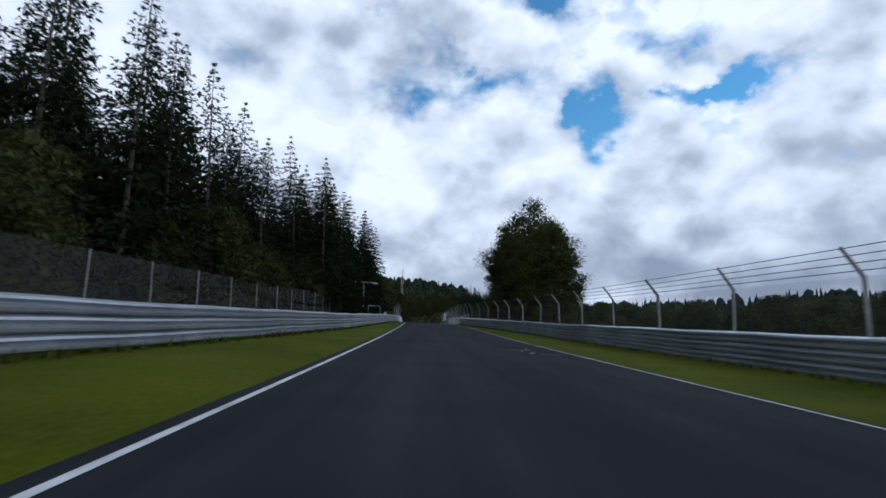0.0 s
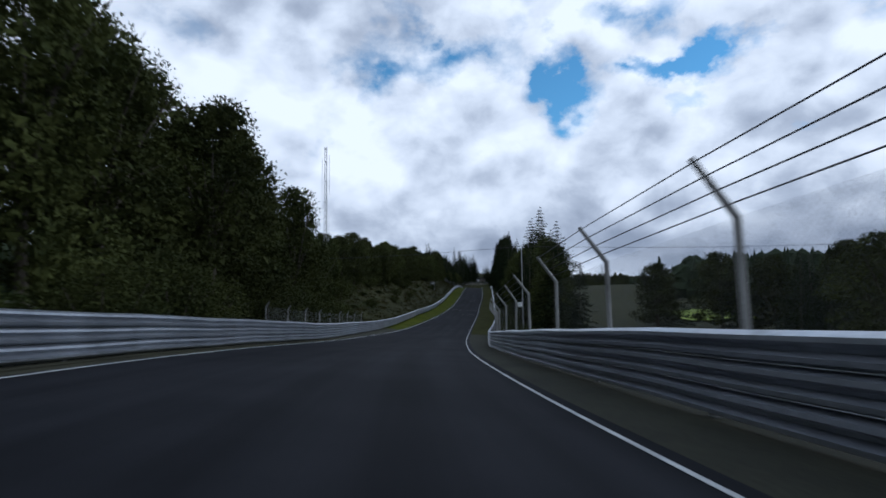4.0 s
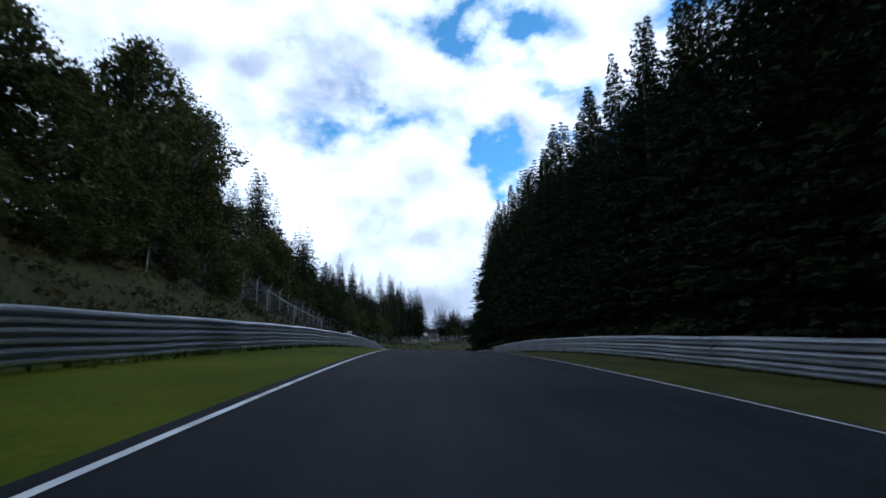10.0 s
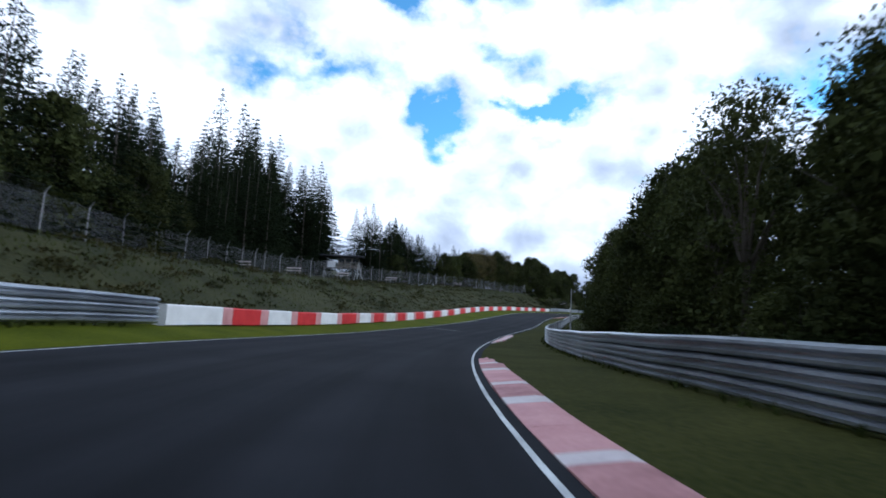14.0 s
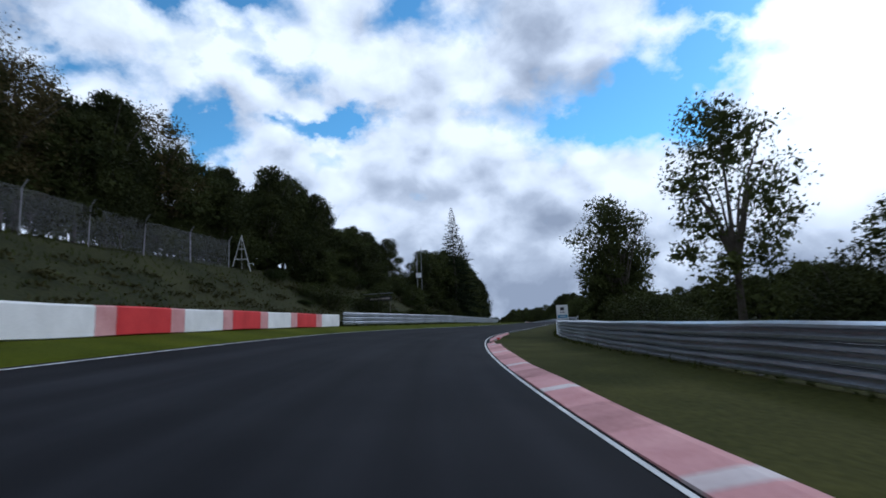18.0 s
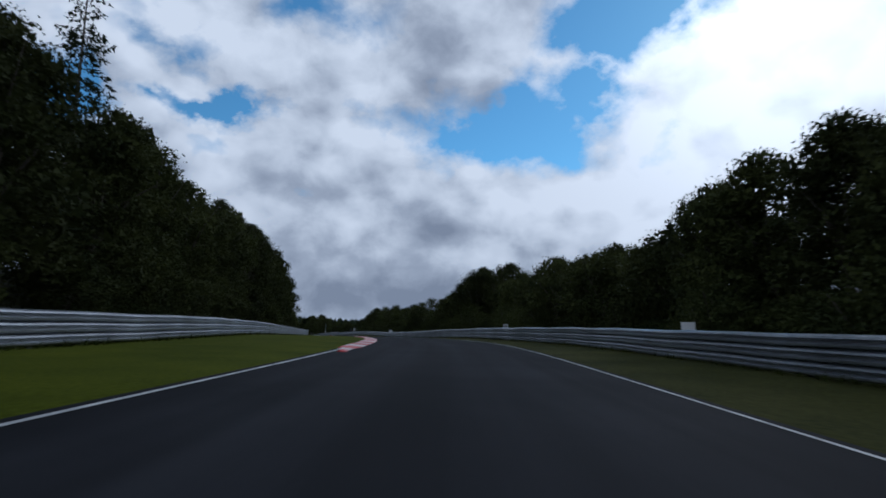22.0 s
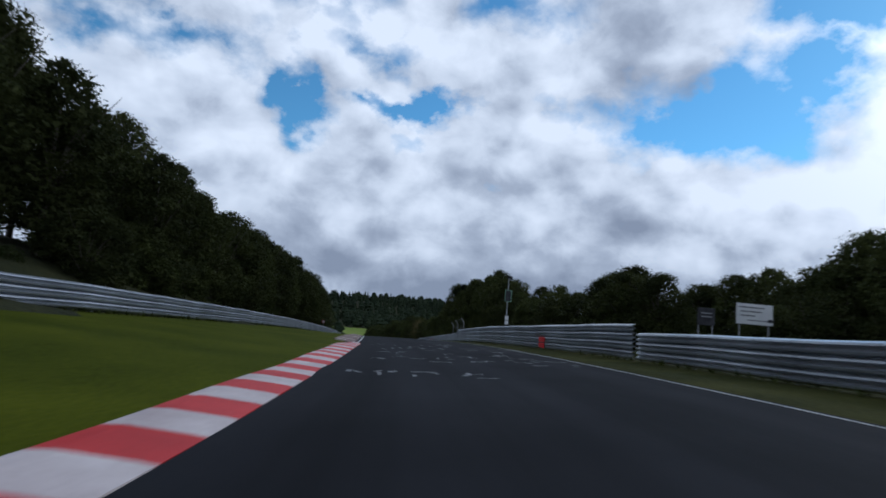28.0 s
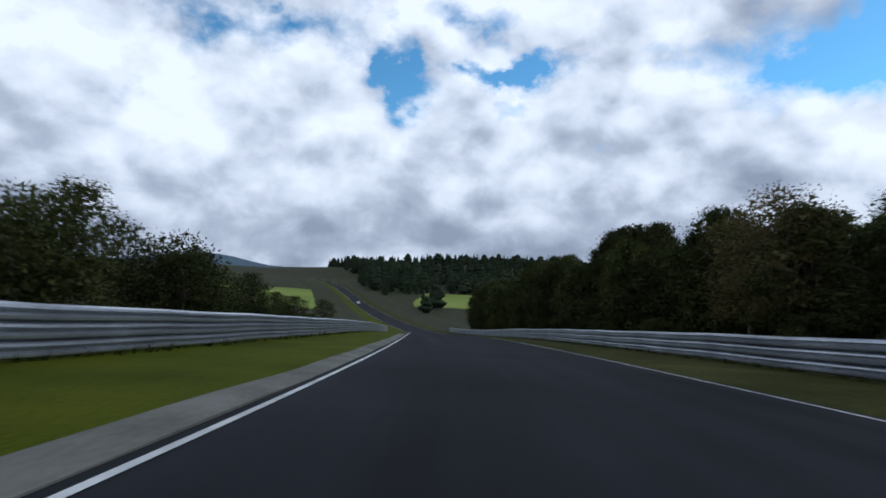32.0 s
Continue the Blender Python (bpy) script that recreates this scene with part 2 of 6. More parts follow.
BANK = material("rough_grass", (0.012, 0.016, 0.006), (0.044, 0.043, 0.015), 0.95, 0.22, 5, 0.8, fine_amount=0.5, distance=0.15)
FIELD = material("meadow", (0.11, 0.16, 0.02), (0.20, 0.24, 0.045), 0.95, 0.02, 0.6, 0.2)
STEEL = material("galvanised_steel", (0.25, 0.27, 0.305), (0.53, 0.56, 0.61), 0.31, 0.45, 7, 0.03, metal=0.75, spec=0.4)
POST_STEEL = material("post_steel", (0.26, 0.27, 0.28), (0.42, 0.42, 0.42), 0.5, 1.5, 20, 0.1, metal=0.5)
CONCRETE = material("concrete", (0.34, 0.34, 0.32), (0.55, 0.55, 0.52), 0.85, 0.7, 22, 0.25)
POST_GREY = material("weathered_concrete_post", (0.16, 0.16, 0.155), (0.32, 0.32, 0.31), 0.85, 1.2, 22, 0.25)
WHITE_WALL = material("white_painted_concrete", (0.36, 0.36, 0.35), (0.62, 0.62, 0.60), 0.75, 0.6, 16, 0.15)
RED_PAINT = material("red_paint", (0.42, 0.022, 0.025), (0.60, 0.045, 0.045), 0.55, 1.2, 25, 0.1)
WHITE_PAINT = material("white_paint", (0.58, 0.58, 0.57), (0.80, 0.80, 0.79), 0.55, 1.0, 25, 0.1)
PINK_PAINT = material("faded_red_paint", (0.44, 0.20, 0.20), (0.62, 0.34, 0.33), 0.7, 1.4, 18, 0.15)
PALE_PAINT = material("dirty_white_paint", (0.46, 0.38, 0.37), (0.68, 0.60, 0.58), 0.7, 1.4, 18, 0.15)
BROWN_KERB = material("worn_brown_kerb", (0.14, 0.095, 0.085), (0.24, 0.17, 0.15), 0.85, 1.0, 16, 0.3)
BARK = material("bark", (0.045, 0.038, 0.03), (0.12, 0.105, 0.085), 0.95, 3, 18, 0.6)
SPRUCE = material("spruce_needles", (0.007, 0.011, 0.005), (0.021, 0.029, 0.012), 0.9, 0.9, 9, 0, random_tint=0.25, translucent=0.08, spec=0.04)
LEAF = material("leaves", (0.018, 0.025, 0.007), (0.062, 0.070, 0.019), 0.85, 0.6, 7, 0, random_tint=0.3, translucent=0.15)
AUTUMN = material("turning_leaves", (0.050, 0.045, 0.016), (0.140, 0.110, 0.045), 0.85, 0.6, 7, 0, random_tint=0.2, translucent=0.22)
UNDER = material("underwood", (0.012, 0.020, 0.006), (0.046, 0.058, 0.015), 0.95, 0.5, 6, 0, random_tint=0.2, translucent=0.15)
DARK_METAL = material("dark_metal", (0.03, 0.03, 0.035), (0.08, 0.08, 0.085), 0.5, 2, 20, 0.05, metal=0.3)
SIGN_WHITE = material("sign_white", (0.62, 0.63, 0.64), (0.78, 0.78, 0.78), 0.5, 1.2, 20, 0.02)
SIGN_BLUE = material("sign_blue", (0.05, 0.20, 0.36), (0.08, 0.28, 0.46), 0.5, 1.5, 20, 0.02)
SIGN_DARK = material("sign_print", (0.03, 0.03, 0.035), (0.07, 0.07, 0.075), 0.6, 3, 20, 0.02)
YELLOW = material("sign_yellow_green", (0.30, 0.34, 0.03), (0.45, 0.48, 0.06), 0.6, 2, 20, 0.02)
WOOD = material("weathered_wood", (0.10, 0.085, 0.07), (0.24, 0.21, 0.18), 0.85, 1.5, 20, 0.3)
GLASS_DARK = material("dark_glass", (0.015, 0.017, 0.02), (0.03, 0.033, 0.04), 0.12, 1, 10, 0)
FAR_GREEN = material("far_woods", (0.010, 0.017, 0.009), (0.028, 0.039, 0.018), 0.95, 0.03, 0.35, 0)
# blue of the distant air, painted into the hills' base colour
HAZE_BLUE = material("haze_tinted_hills", (0.055, 0.085, 0.115), (0.095, 0.135, 0.165), 1.0, 0.004, 0.02, 0)


def wire_mesh_material():
    """Chain link: thin grey wires with air between them."""
    m = bpy.data.materials.new("chain_link")
    m.use_nodes = True
    nt = m.node_tree
    N, L = nt.nodes.new, nt.links.new
    bsdf = nt.nodes["Principled BSDF"]
    bsdf.inputs["Base Color"].default_value = (0.13, 0.135, 0.14, 1)
    bsdf.inputs["Metallic"].default_value, bsdf.inputs["Roughness"].default_value = 0.5, 0.5
    geo, sep = N("ShaderNodeTexCoord"), N("ShaderNodeSeparateXYZ")
    L(geo.outputs["UV"], sep.inputs[0])
    wires = []
    for sign in (1, -1):
        add, sc, pp, lt = N("ShaderNodeMath"), N("ShaderNodeMath"), N("ShaderNodeMath"), N("ShaderNodeMath")
        add.operation = "ADD" if sign > 0 else "SUBTRACT"
        L(sep.outputs[0], add.inputs[0])
        L(sep.outputs[1], add.inputs[1])
        sc.operation, sc.inputs[1].default_value = "MULTIPLY", 11.0
        L(add.outputs[0], sc.inputs[0])
        pp.operation, pp.inputs[1].default_value = "PINGPONG", 0.5
        L(sc.outputs[0], pp.inputs[0])
        lt.operation, lt.inputs[1].default_value = "LESS_THAN", 0.04
        L(pp.outputs[0], lt.inputs[0])
        wires.append(lt)
    mx = N("ShaderNodeMath")
    mx.operation = "MAXIMUM"
    L(wires[0].outputs[0], mx.inputs[0])
    L(wires[1].outputs[0], mx.inputs[1])
    clear, mix = N("ShaderNodeBsdfTransparent"), N("ShaderNodeMixShader")
    L(mx.outputs[0], mix.inputs[0])
    L(clear.outputs[0], mix.inputs[1])
    L(bsdf.outputs[0], mix.inputs[2])
    L(mix.outputs[0], nt.nodes["Material Output"].inputs[0])
    return m


CHAIN = wire_mesh_material()

# ---- the plan of the road ----
# rows: x, y, z of the crown, bank in degrees (right side up), half width
downhill_to_bridge = [
    (4.5, -89.9, 0.51, -1.9, 3.8),
    (3.5, -59.9, 0.32, -1.9, 3.8),
    (2.6, -29.9, 0.13, -1.9, 3.8),
    (1.6, 0.0, -0.05, -1.9, 3.8),
    (0.5, 30.0, -0.11, -2.0, 3.8),
    (-0.7, 60.0, 0.03, -1.9, 3.8),
    (-2.4, 90.0, 0.02, -1.7, 3.8),
    (-4.2, 119.9, -0.47, -2.1, 3.8),
    (-5.9, 149.9, -1.86, -2.8, 4.2),
    (-4.1, 179.9, -3.87, -3.5, 4.3),
    (-0.8, 209.7, -5.21, -4.0, 4.2),
    (3.3, 239.5, -5.45, -4.2, 4.1),
]
climb_to_crest = [
    (7.6, 269.2, -5.14, -4.0, 4.0),
    (11.8, 298.9, -4.04, -3.5, 3.9),
    (16.2, 328.6, -2.16, -3.1, 4.1),
    (20.1, 358.2, 0.29, -2.6, 3.8),
    (23.9, 387.9, 1.51, -2.1, 3.8),
    (27.8, 417.6, 1.73, -1.6, 3.8),
    (31.3, 447.4, 1.09, -1.3, 4.1),
    (34.7, 477.3, 0.54, -0.8, 4.2),
    (40.2, 507.1, 0.06, -0.4, 4.7),
    (52.2, 535.2, -0.38, -0.5, 4.7),
]
double_right = [
    (68.5, 560.7, 0.16, -1.6, 4.4),
    (84.2, 586.3, 1.11, -3.7, 4.1),
    (100.7, 611.6, 1.89, -5.0, 4.08),
    (120.8, 634.4, 2.47, -4.8, 4.3),
    (145.1, 652.4, 2.75, -4.1, 4.1),
    (169.6, 669.8, 3.04, -3.3, 3.8),
    (193.9, 687.3, 3.44, -2.1, 3.9),
    (217.2, 706.3, 3.82, -1.0, 3.9),
    (237.0, 729.0, 3.84, -0.8, 3.8),
    (255.9, 752.3, 3.46, -0.2, 4.0),
]
straight_and_dip = [
    (275.4, 775.0, 3.28, 0.9, 4.1),
    (294.3, 798.4, 3.29, 2.0, 4.0),
    (311.9, 822.8, 3.23, 2.5, 3.9),
    (326.6, 849.0, 2.80, 2.3, 3.9),
    (339.8, 876.0, 1.90, 1.5, 3.8),
    (352.9, 902.9, 0.60, 0.9, 3.9),
    (366.4, 929.7, -1.11, 0.7, 4.0),
    (378.4, 957.2, -3.30, 0.9, 3.9),
    (399.2, 1013.1, -8.25, 0.5, 4.0),
    (409.9, 1044.3, -11.45, 0.5, 4.0),
    (419.1, 1078.2, -14.35, 0.0, 4.0),
    (432.4, 1147.9, -17.55, 0.0, 4.0),
    (447.0, 1249.1, -18.15, 0.0, 4.0),
    (455.7, 1331.1, -14.65, 0.0, 4.0),
    (460.6, 1414.4, -10.15, 0.0, 4.0),
    (458.1, 1500.6, -7.15, 0.0, 4.0),
]

PLAN = np.array(downhill_to_bridge + climb_to_crest + double_right + straight_and_dip)
_s = [-90.0 + 30 * i for i in range(40)]
for _i in range(40, len(PLAN)):
    _s.append(_s[-1] + float(np.linalg.norm(PLAN[_i, :2] - PLAN[_i - 1, :2])))
PLAN_S = np.array(_s)
_slope = np.gradient(PLAN, PLAN_S, axis=0)


def smooth(s):
    """The plan's row at s metres along the road."""
    s = np.atleast_1d(np.asarray(s, float))
    i = np.clip(np.searchsorted(PLAN_S, s) - 1, 0, len(PLAN_S) - 2)
    h = (PLAN_S[i + 1] - PLAN_S[i])[:, None]
    u = ((s - PLAN_S[i])[:, None]) / h
    return ((2 * u**3 - 3 * u**2 + 1) * PLAN[i] + (u**3 - 2 * u**2 + u) * h * _slope[i]
            + (3 * u**2 - 2 * u**3) * PLAN[i + 1] + (u**3 - u**2) * h * _slope[i + 1])


END_S = float(PLAN_S[-1]) - 1
GRID_S = np.arange(-88.0, END_S, 2.0)
GRID = smooth(GRID_S)
_t = np.gradient(GRID[:, :3], GRID_S, axis=0)
_t /= np.linalg.norm(_t, axis=1)[:, None]
TANGENT = _t
RIGHT = np.stack([_t[:, 1], -_t[:, 0], 0 * _t[:, 0]], 1)
RIGHT /= np.linalg.norm(RIGHT, axis=1)[:, None]


def along(s):
    """Crown point, way ahead, way right, tan of the bank and half width at s."""
    k = float(np.clip((s + 88.0) / 2.0, 0, len(GRID_S) - 1.001))
    i, f = int(k), k - int(k)
    row = GRID[i] * (1 - f) + GRID[i + 1] * f
    t = TANGENT[i] * (1 - f) + TANGENT[i + 1] * f
    r = RIGHT[i] * (1 - f) + RIGHT[i + 1] * f
    return row[:3], t, r, math.tan(radians(row[3])), row[4]


# verges: s, left grass width, left rise at the rail, right grass width, right rise at the rail
VERGES = [(-90, 4.1, .1, 4.0, 0), (8, 4.1, .1, 4.0, 0), (40, 2.7, 0, 3.5, 0), (75, 2.0, 0, .9, 0), (90, 1.0, 0, .8, 0), (118, .9, 0, 1.2, 0),
          (150, .6, 0, 1.3, 0), (175, .6, 0, 1.3, 0), (215, 2.0, .2, 3.0, 0), (245, 2.9, .4, 4.0, 0), (300, 3.7, .2, 4.0, 0), (335, 4.1, .1, 3.5, 0),
          (400, 3.7, .1, 4.5, 0), (440, 3.2, .1, 4.2, 0), (480, 2.6, .2, 4.2, 0)]
VERGES += [(510, 2.2, .4, 3.9, 0), (545, 3.0, .3, 3.3, 0), (565, 5.0, .1, 2.8, 0), (605, 4.5, .2, 4.2, .1), (640, 2.2, .2, 4.2, .1), (670, 2.6, .2, 4.0, 0),
           (700, 3.4, .3, 3.2, 0), (728, 4.7, .2, 3.3, 0), (756, 6.6, .1, 4.6, 0), (786, 8.6, .2, 3.4, 0), (812, 7.6, .1, 4.7, 0), (845, 5.0, .3, 3.7, 0),
           (890, 8.0, .5, 3.2, 0), (945, 10.5, .8, 2.8, 0), (980, 8.6, .4, 2.4, 0), (1018, 6.8, .1, 4.4, 0), (1055, 6.0, .1, 3.8, 0), (1090, 4.8, 0, 4.6, 0), (1160, 4, 0, 4, 0), (1700, 4, 0, 4, 0)]
VERGE = np.array(VERGES, float)


def verge(s):
    return [float(np.interp(s, VERGE[:, 0], VERGE[:, k])) for k in (1, 2, 3, 4)]


# land beside the rails: s, rise over the first 14 m on the left, on the right
LAND = np.array([(-90, 1.0, -1.0), (60, 1.0, -1.5), (85, -1.0, -3.0), (112, -1.0, -3.0), (150, 1.5, -1.5), (215, 4.0, 0.5), (245, 8.2, 1.0), (330, 8.2, 0.6), (390, 7.0, 0.4), (425, 5.6, 0.3),
                 (520, 4.8, 0.3), (600, 4.5, 0.5), (665, 6.2, 0.4), (690, 7.2, 0.4), (725, 7.0, 0.4), (765, 4.2, 0.4), (900, 4.0, 0.6), (1000, 4.6, 1.2), (1050, 4.8, 1.0), (1085, 3.4, 0.5), (1150, 0.5, 0.5), (1700, 0, 0)], float)
# the slope that goes on above the bend: s, rise for each metre beyond those 14, on the left
UPPER = np.array([(490, 0), (530, 0.10), (620, 0.10), (670, 0.05), (700, 0)], float)


def ground(s, lat):
    """World point on the ground at s metres along and lat metres right of the crown."""
    c, t, r, bank, half = along(s)
    lv, lr, rv, rr = verge(s)
    z = c[2] + bank * max(-half - 3, min(half + 3, lat))
    if lat < -half:
        out = -half - lat
        z += lr * min(out / max(lv, 0.1), 1.0)
        beyond = max(0.0, out - lv - 0.8)
        k = min(beyond / 14.0, 1.0)
        z += float(np.interp(s, LAND[:, 0], LAND[:, 1])) * k * k * (3 - 2 * k)
        z += float(np.interp(s, UPPER[:, 0], UPPER[:, 1])) * min(max(beyond - 14.0, 0.0), 30.0)
    elif lat > half:
        out = lat - half
        z += rr * min(out / max(rv, 0.1), 1.0)
        beyond = max(0.0, out - rv - 0.8)
        k = min(beyond / 14.0, 1.0)
        z += float(np.interp(s, LAND[:, 0], LAND[:, 2])) * k * k * (3 - 2 * k)
    return Vector((c[0] + r[0] * lat, c[1] + r[1] * lat, z))


def rail_lat(s, side):
    """Where the crash barrier's face stands, right of the crown."""
    half = along(s)[4]
    v = verge(s)
    return -half - v[0] if side < 0 else half + v[2]


def heading(s):
    """Turn about z in degrees so that local +y looks along the road."""
    t = along(s)[1]
    return math.degrees(math.atan2(-t[0], t[1]))


def at(s, lat, up=0.0, turn=0.0):
    p = ground(s, lat)
    return pose(p.x, p.y, p.z + up, 0, 0, heading(s) + turn)


# ---- builders ----


def mesh_of(name, verts, faces, mat, uvs=None, smooth_faces=False):
    me = bpy.data.meshes.new(name)
    me.from_pydata([tuple(v) for v in verts], [], faces)
    me.materials.append(mat)
    if uvs is not None:
        layer = me.uv_layers.new(name="UVMap")
        flat = [c for f in faces for i in f for c in uvs[i]]
        layer.data.foreach_set("uv", flat)
    if smooth_faces:
        me.polygons.foreach_set("use_smooth", [True] * len(me.polygons))
    me.update()
    return me


def piece(name, me, parent=None, label="", m=None):
    ob = new(name, me)
    if parent is not None:
        ob.parent = parent
    if m is not None:
        ob.matrix_basis = m
    if label:
        tagged(ob, label)
    return ob


def part(name, bm, mat, parent=None, label="", m=None, smooth_faces=False):
    me = bpy.data.meshes.new(name)
    bm.to_mesh(me)
    bm.free()
    me.materials.append(mat)
    if smooth_faces:
        me.polygons.foreach_set("use_smooth", [True] * len(me.polygons))
    return piece(name, me, parent, label, m)


def thing(name, m, label, category, group="", kind=""):
    ob = new(name)
    ob.empty_display_size = 0.3
    ob.matrix_basis = m
    return tagged(ob, label, category, group, kind)


def box(bm, size, m=None, bevel=0.0):
    r = bmesh.ops.create_cube(bm, size=1.0, matrix=(m or Matrix()) @ Matrix.Diagonal((*size, 1)))
    if bevel:
        edges = list({e for v in r["verts"] for e in v.link_edges})
        bmesh.ops.bevel(bm, geom=edges, offset=bevel, segments=1, affect="EDGES")
    return bm


def tube(bm, a, b, r1, r2=None, n=8, caps=True):
    a, b = Vector(a), Vector(b)
    d = b - a
    m = Matrix.Translation((a + b) / 2) @ d.to_track_quat("Z", "Y").to_matrix().to_4x4()
    bmesh.ops.create_cone(bm, cap_ends=caps, segments=n, radius1=r1, radius2=r1 if r2 is None else r2, depth=d.length, matrix=m)
    return bm


def ribbon(name, s0, s1, cols, mat, step=2.0, lift=0.0, kind="structure", label="", category="", parent=None):
    """A strip along the road. cols(s): the lateral places and extra heights across it, left to right."""
    n = max(2, int(round((s1 - s0) / step)) + 1)
    verts, faces, width = [], [], 0
    for i in range(n):
        s = s0 + (s1 - s0) * i / (n - 1)
        row = cols(s)
        width = len(row)
        for lat, h in row:
            p = ground(s, lat)
            verts.append((p.x, p.y, p.z + h + lift))
    for i in range(n - 1):
        for j in range(width - 1):
            a = i * width + j
            faces.append((a, a + 1, a + width + 1, a + width))
    uvs = [(c[0], s0 + (s1 - s0) * i / (n - 1)) for i in range(n) for c in cols(s0 + (s1 - s0) * i / (n - 1))]
    ob = piece(name, mesh_of(name, verts, faces, mat, uvs, smooth_faces=True), parent)
    if parent is None:
        tagged(ob, label, category, "", kind)
    elif label:
        tagged(ob, label)
    return ob


# ---- ground, road, verges ----


# wide hills: middle x, y, half widths, height
HILLS = [(-150, 900, 330, 210, 48), (780, 1650, 420, 260, 34), (330, 300, 180, 300, 14), (420, 1560, 160, 160, 2), (-900, 300, 400, 600, 40)]


def build_land():
    """One sheet of land to the horizon, sunk a little under the road's own corridor."""
    xs = np.concatenate([np.linspace(-2600, -260, 14), np.arange(-240, 700, 10.0), np.linspace(720, 3200, 16)])
    ys = np.concatenate([np.linspace(-1800, -260, 10), np.arange(-240, 1700, 10.0), np.linspace(1740, 4300, 16)])
    X, Y = np.meshgrid(xs, ys)
    pts = np.stack([X.ravel(), Y.ravel()], 1)
    best, lat, idx = np.full(len(pts), 1e18), np.zeros(len(pts)), np.zeros(len(pts), int)
    for i in range(0, len(GRID_S), 2):
        d = pts - GRID[i, :2]
        q = (d**2).sum(1)
        w = q < best
        best[w], idx[w] = q[w], i
        lat[w] = (d @ RIGHT[i, :2])[w]
    dist = np.sqrt(best)
    s = GRID_S[idx]
    z = GRID[idx, 2].copy()
    side = np.where(lat < 0, np.interp(s, LAND[:, 0], LAND[:, 1]), np.interp(s, LAND[:, 0], LAND[:, 2]))
    k = np.clip((dist - 9) / 14.0, 0, 1)
    z += np.where(lat < 0, np.interp(s, UPPER[:, 0], UPPER[:, 1]), 0) * np.clip(dist - 23, 0, 30)
    z += side * k * k * (3 - 2 * k) - 0.9 * (1 - np.clip((dist - 22) / 8.0, 0, 1))
    # the valley beyond the bridge and the wide rise and fall of the country
    far = np.clip((dist - 40) / 500.0, 0, 1)
    z = z * (1 - far) + far * (-6 + 14 * np.sin(pts[:, 0] / 420.0 + 0.8) * np.cos(pts[:, 1] / 510.0))
    z += np.clip((dist - 900) / 2500, 0, 1) * 20
    away = np.clip((dist - 45) / 200.0, 0, 1)
    for hx, hy, wx, wy, up in HILLS:
        z += away * up * np.exp(-((pts[:, 0] - hx) / wx) ** 2 - ((pts[:, 1] - hy) / wy) ** 2)
    z -= 9.0 * np.exp(-((pts[:, 0] - 90) / 60.0) ** 2 - ((pts[:, 1] - 120) / 70.0) ** 2)
    w = len(xs)
    faces = [(a, a + 1, a + w + 1, a + w) for r in range(len(ys) - 1) for a in range(r * w, r * w + w - 1)]
    verts = np.column_stack([pts, z])
    LAND_GRID.append((xs, ys, z.reshape(len(ys), len(xs))))
    ob = piece("ground", mesh_of("ground", verts, faces, BANK, smooth_faces=True))
    tagged(ob, "rough green and brown grassland rolling to the horizon", "ground", "", "structure")


def strip_cols(side, kind):
    def cols(s):
        half = along(s)[4]
        v = verge(s)
        w = v[0] if side < 0 else v[2]
        if kind == "mown":
            e = [half - 0.05, half + 0.35, half + w * 0.5, half + w + 0.7]
            h = [-0.03, 0.015, 0.03, 0.03]
        else:
            e = [half + w + 0.6, half + w + 2.5, half + w + 5, half + w + 8, half + w + 11, half + w + 15, half + w + 19]
            h = [0.03, 0.05, 0.05, 0.05, 0.05, 0.0, -0.5]
        row = list(zip([side * q for q in e], h))
        return row if side > 0 else row[::-1]
    return cols


def road_cols(s):
    half = along(s)[4]
    return [(-half - 0.25, -0.03), (-half, 0.0), (-half * 0.4, 0.02), (0, 0.025), (half * 0.4, 0.02), (half, 0.0), (half + 0.25, -0.03)]


def line_cols(side, w=0.09, inset=0.13):
    def cols(s):
        half = along(s)[4]
        a, b = sorted((side * (half - inset), side * (half - inset - w)))
        return [(a, 0.009), (b, 0.009)]
    return cols


LAND_GRID = []


def land_z(x, y):
    """Height of the wide land at x, y."""
    xs, ys, Z = LAND_GRID[0]
    i = int(np.clip(np.searchsorted(xs, x) - 1, 0, len(xs) - 2))
    j = int(np.clip(np.searchsorted(ys, y) - 1, 0, len(ys) - 2))
    u, v = (x - xs[i]) / (xs[i + 1] - xs[i]), (y - ys[j]) / (ys[j + 1] - ys[j])
    return float((Z[j, i] * (1 - u) + Z[j, i + 1] * u) * (1 - v) + (Z[j + 1, i] * (1 - u) + Z[j + 1, i + 1] * u) * v)


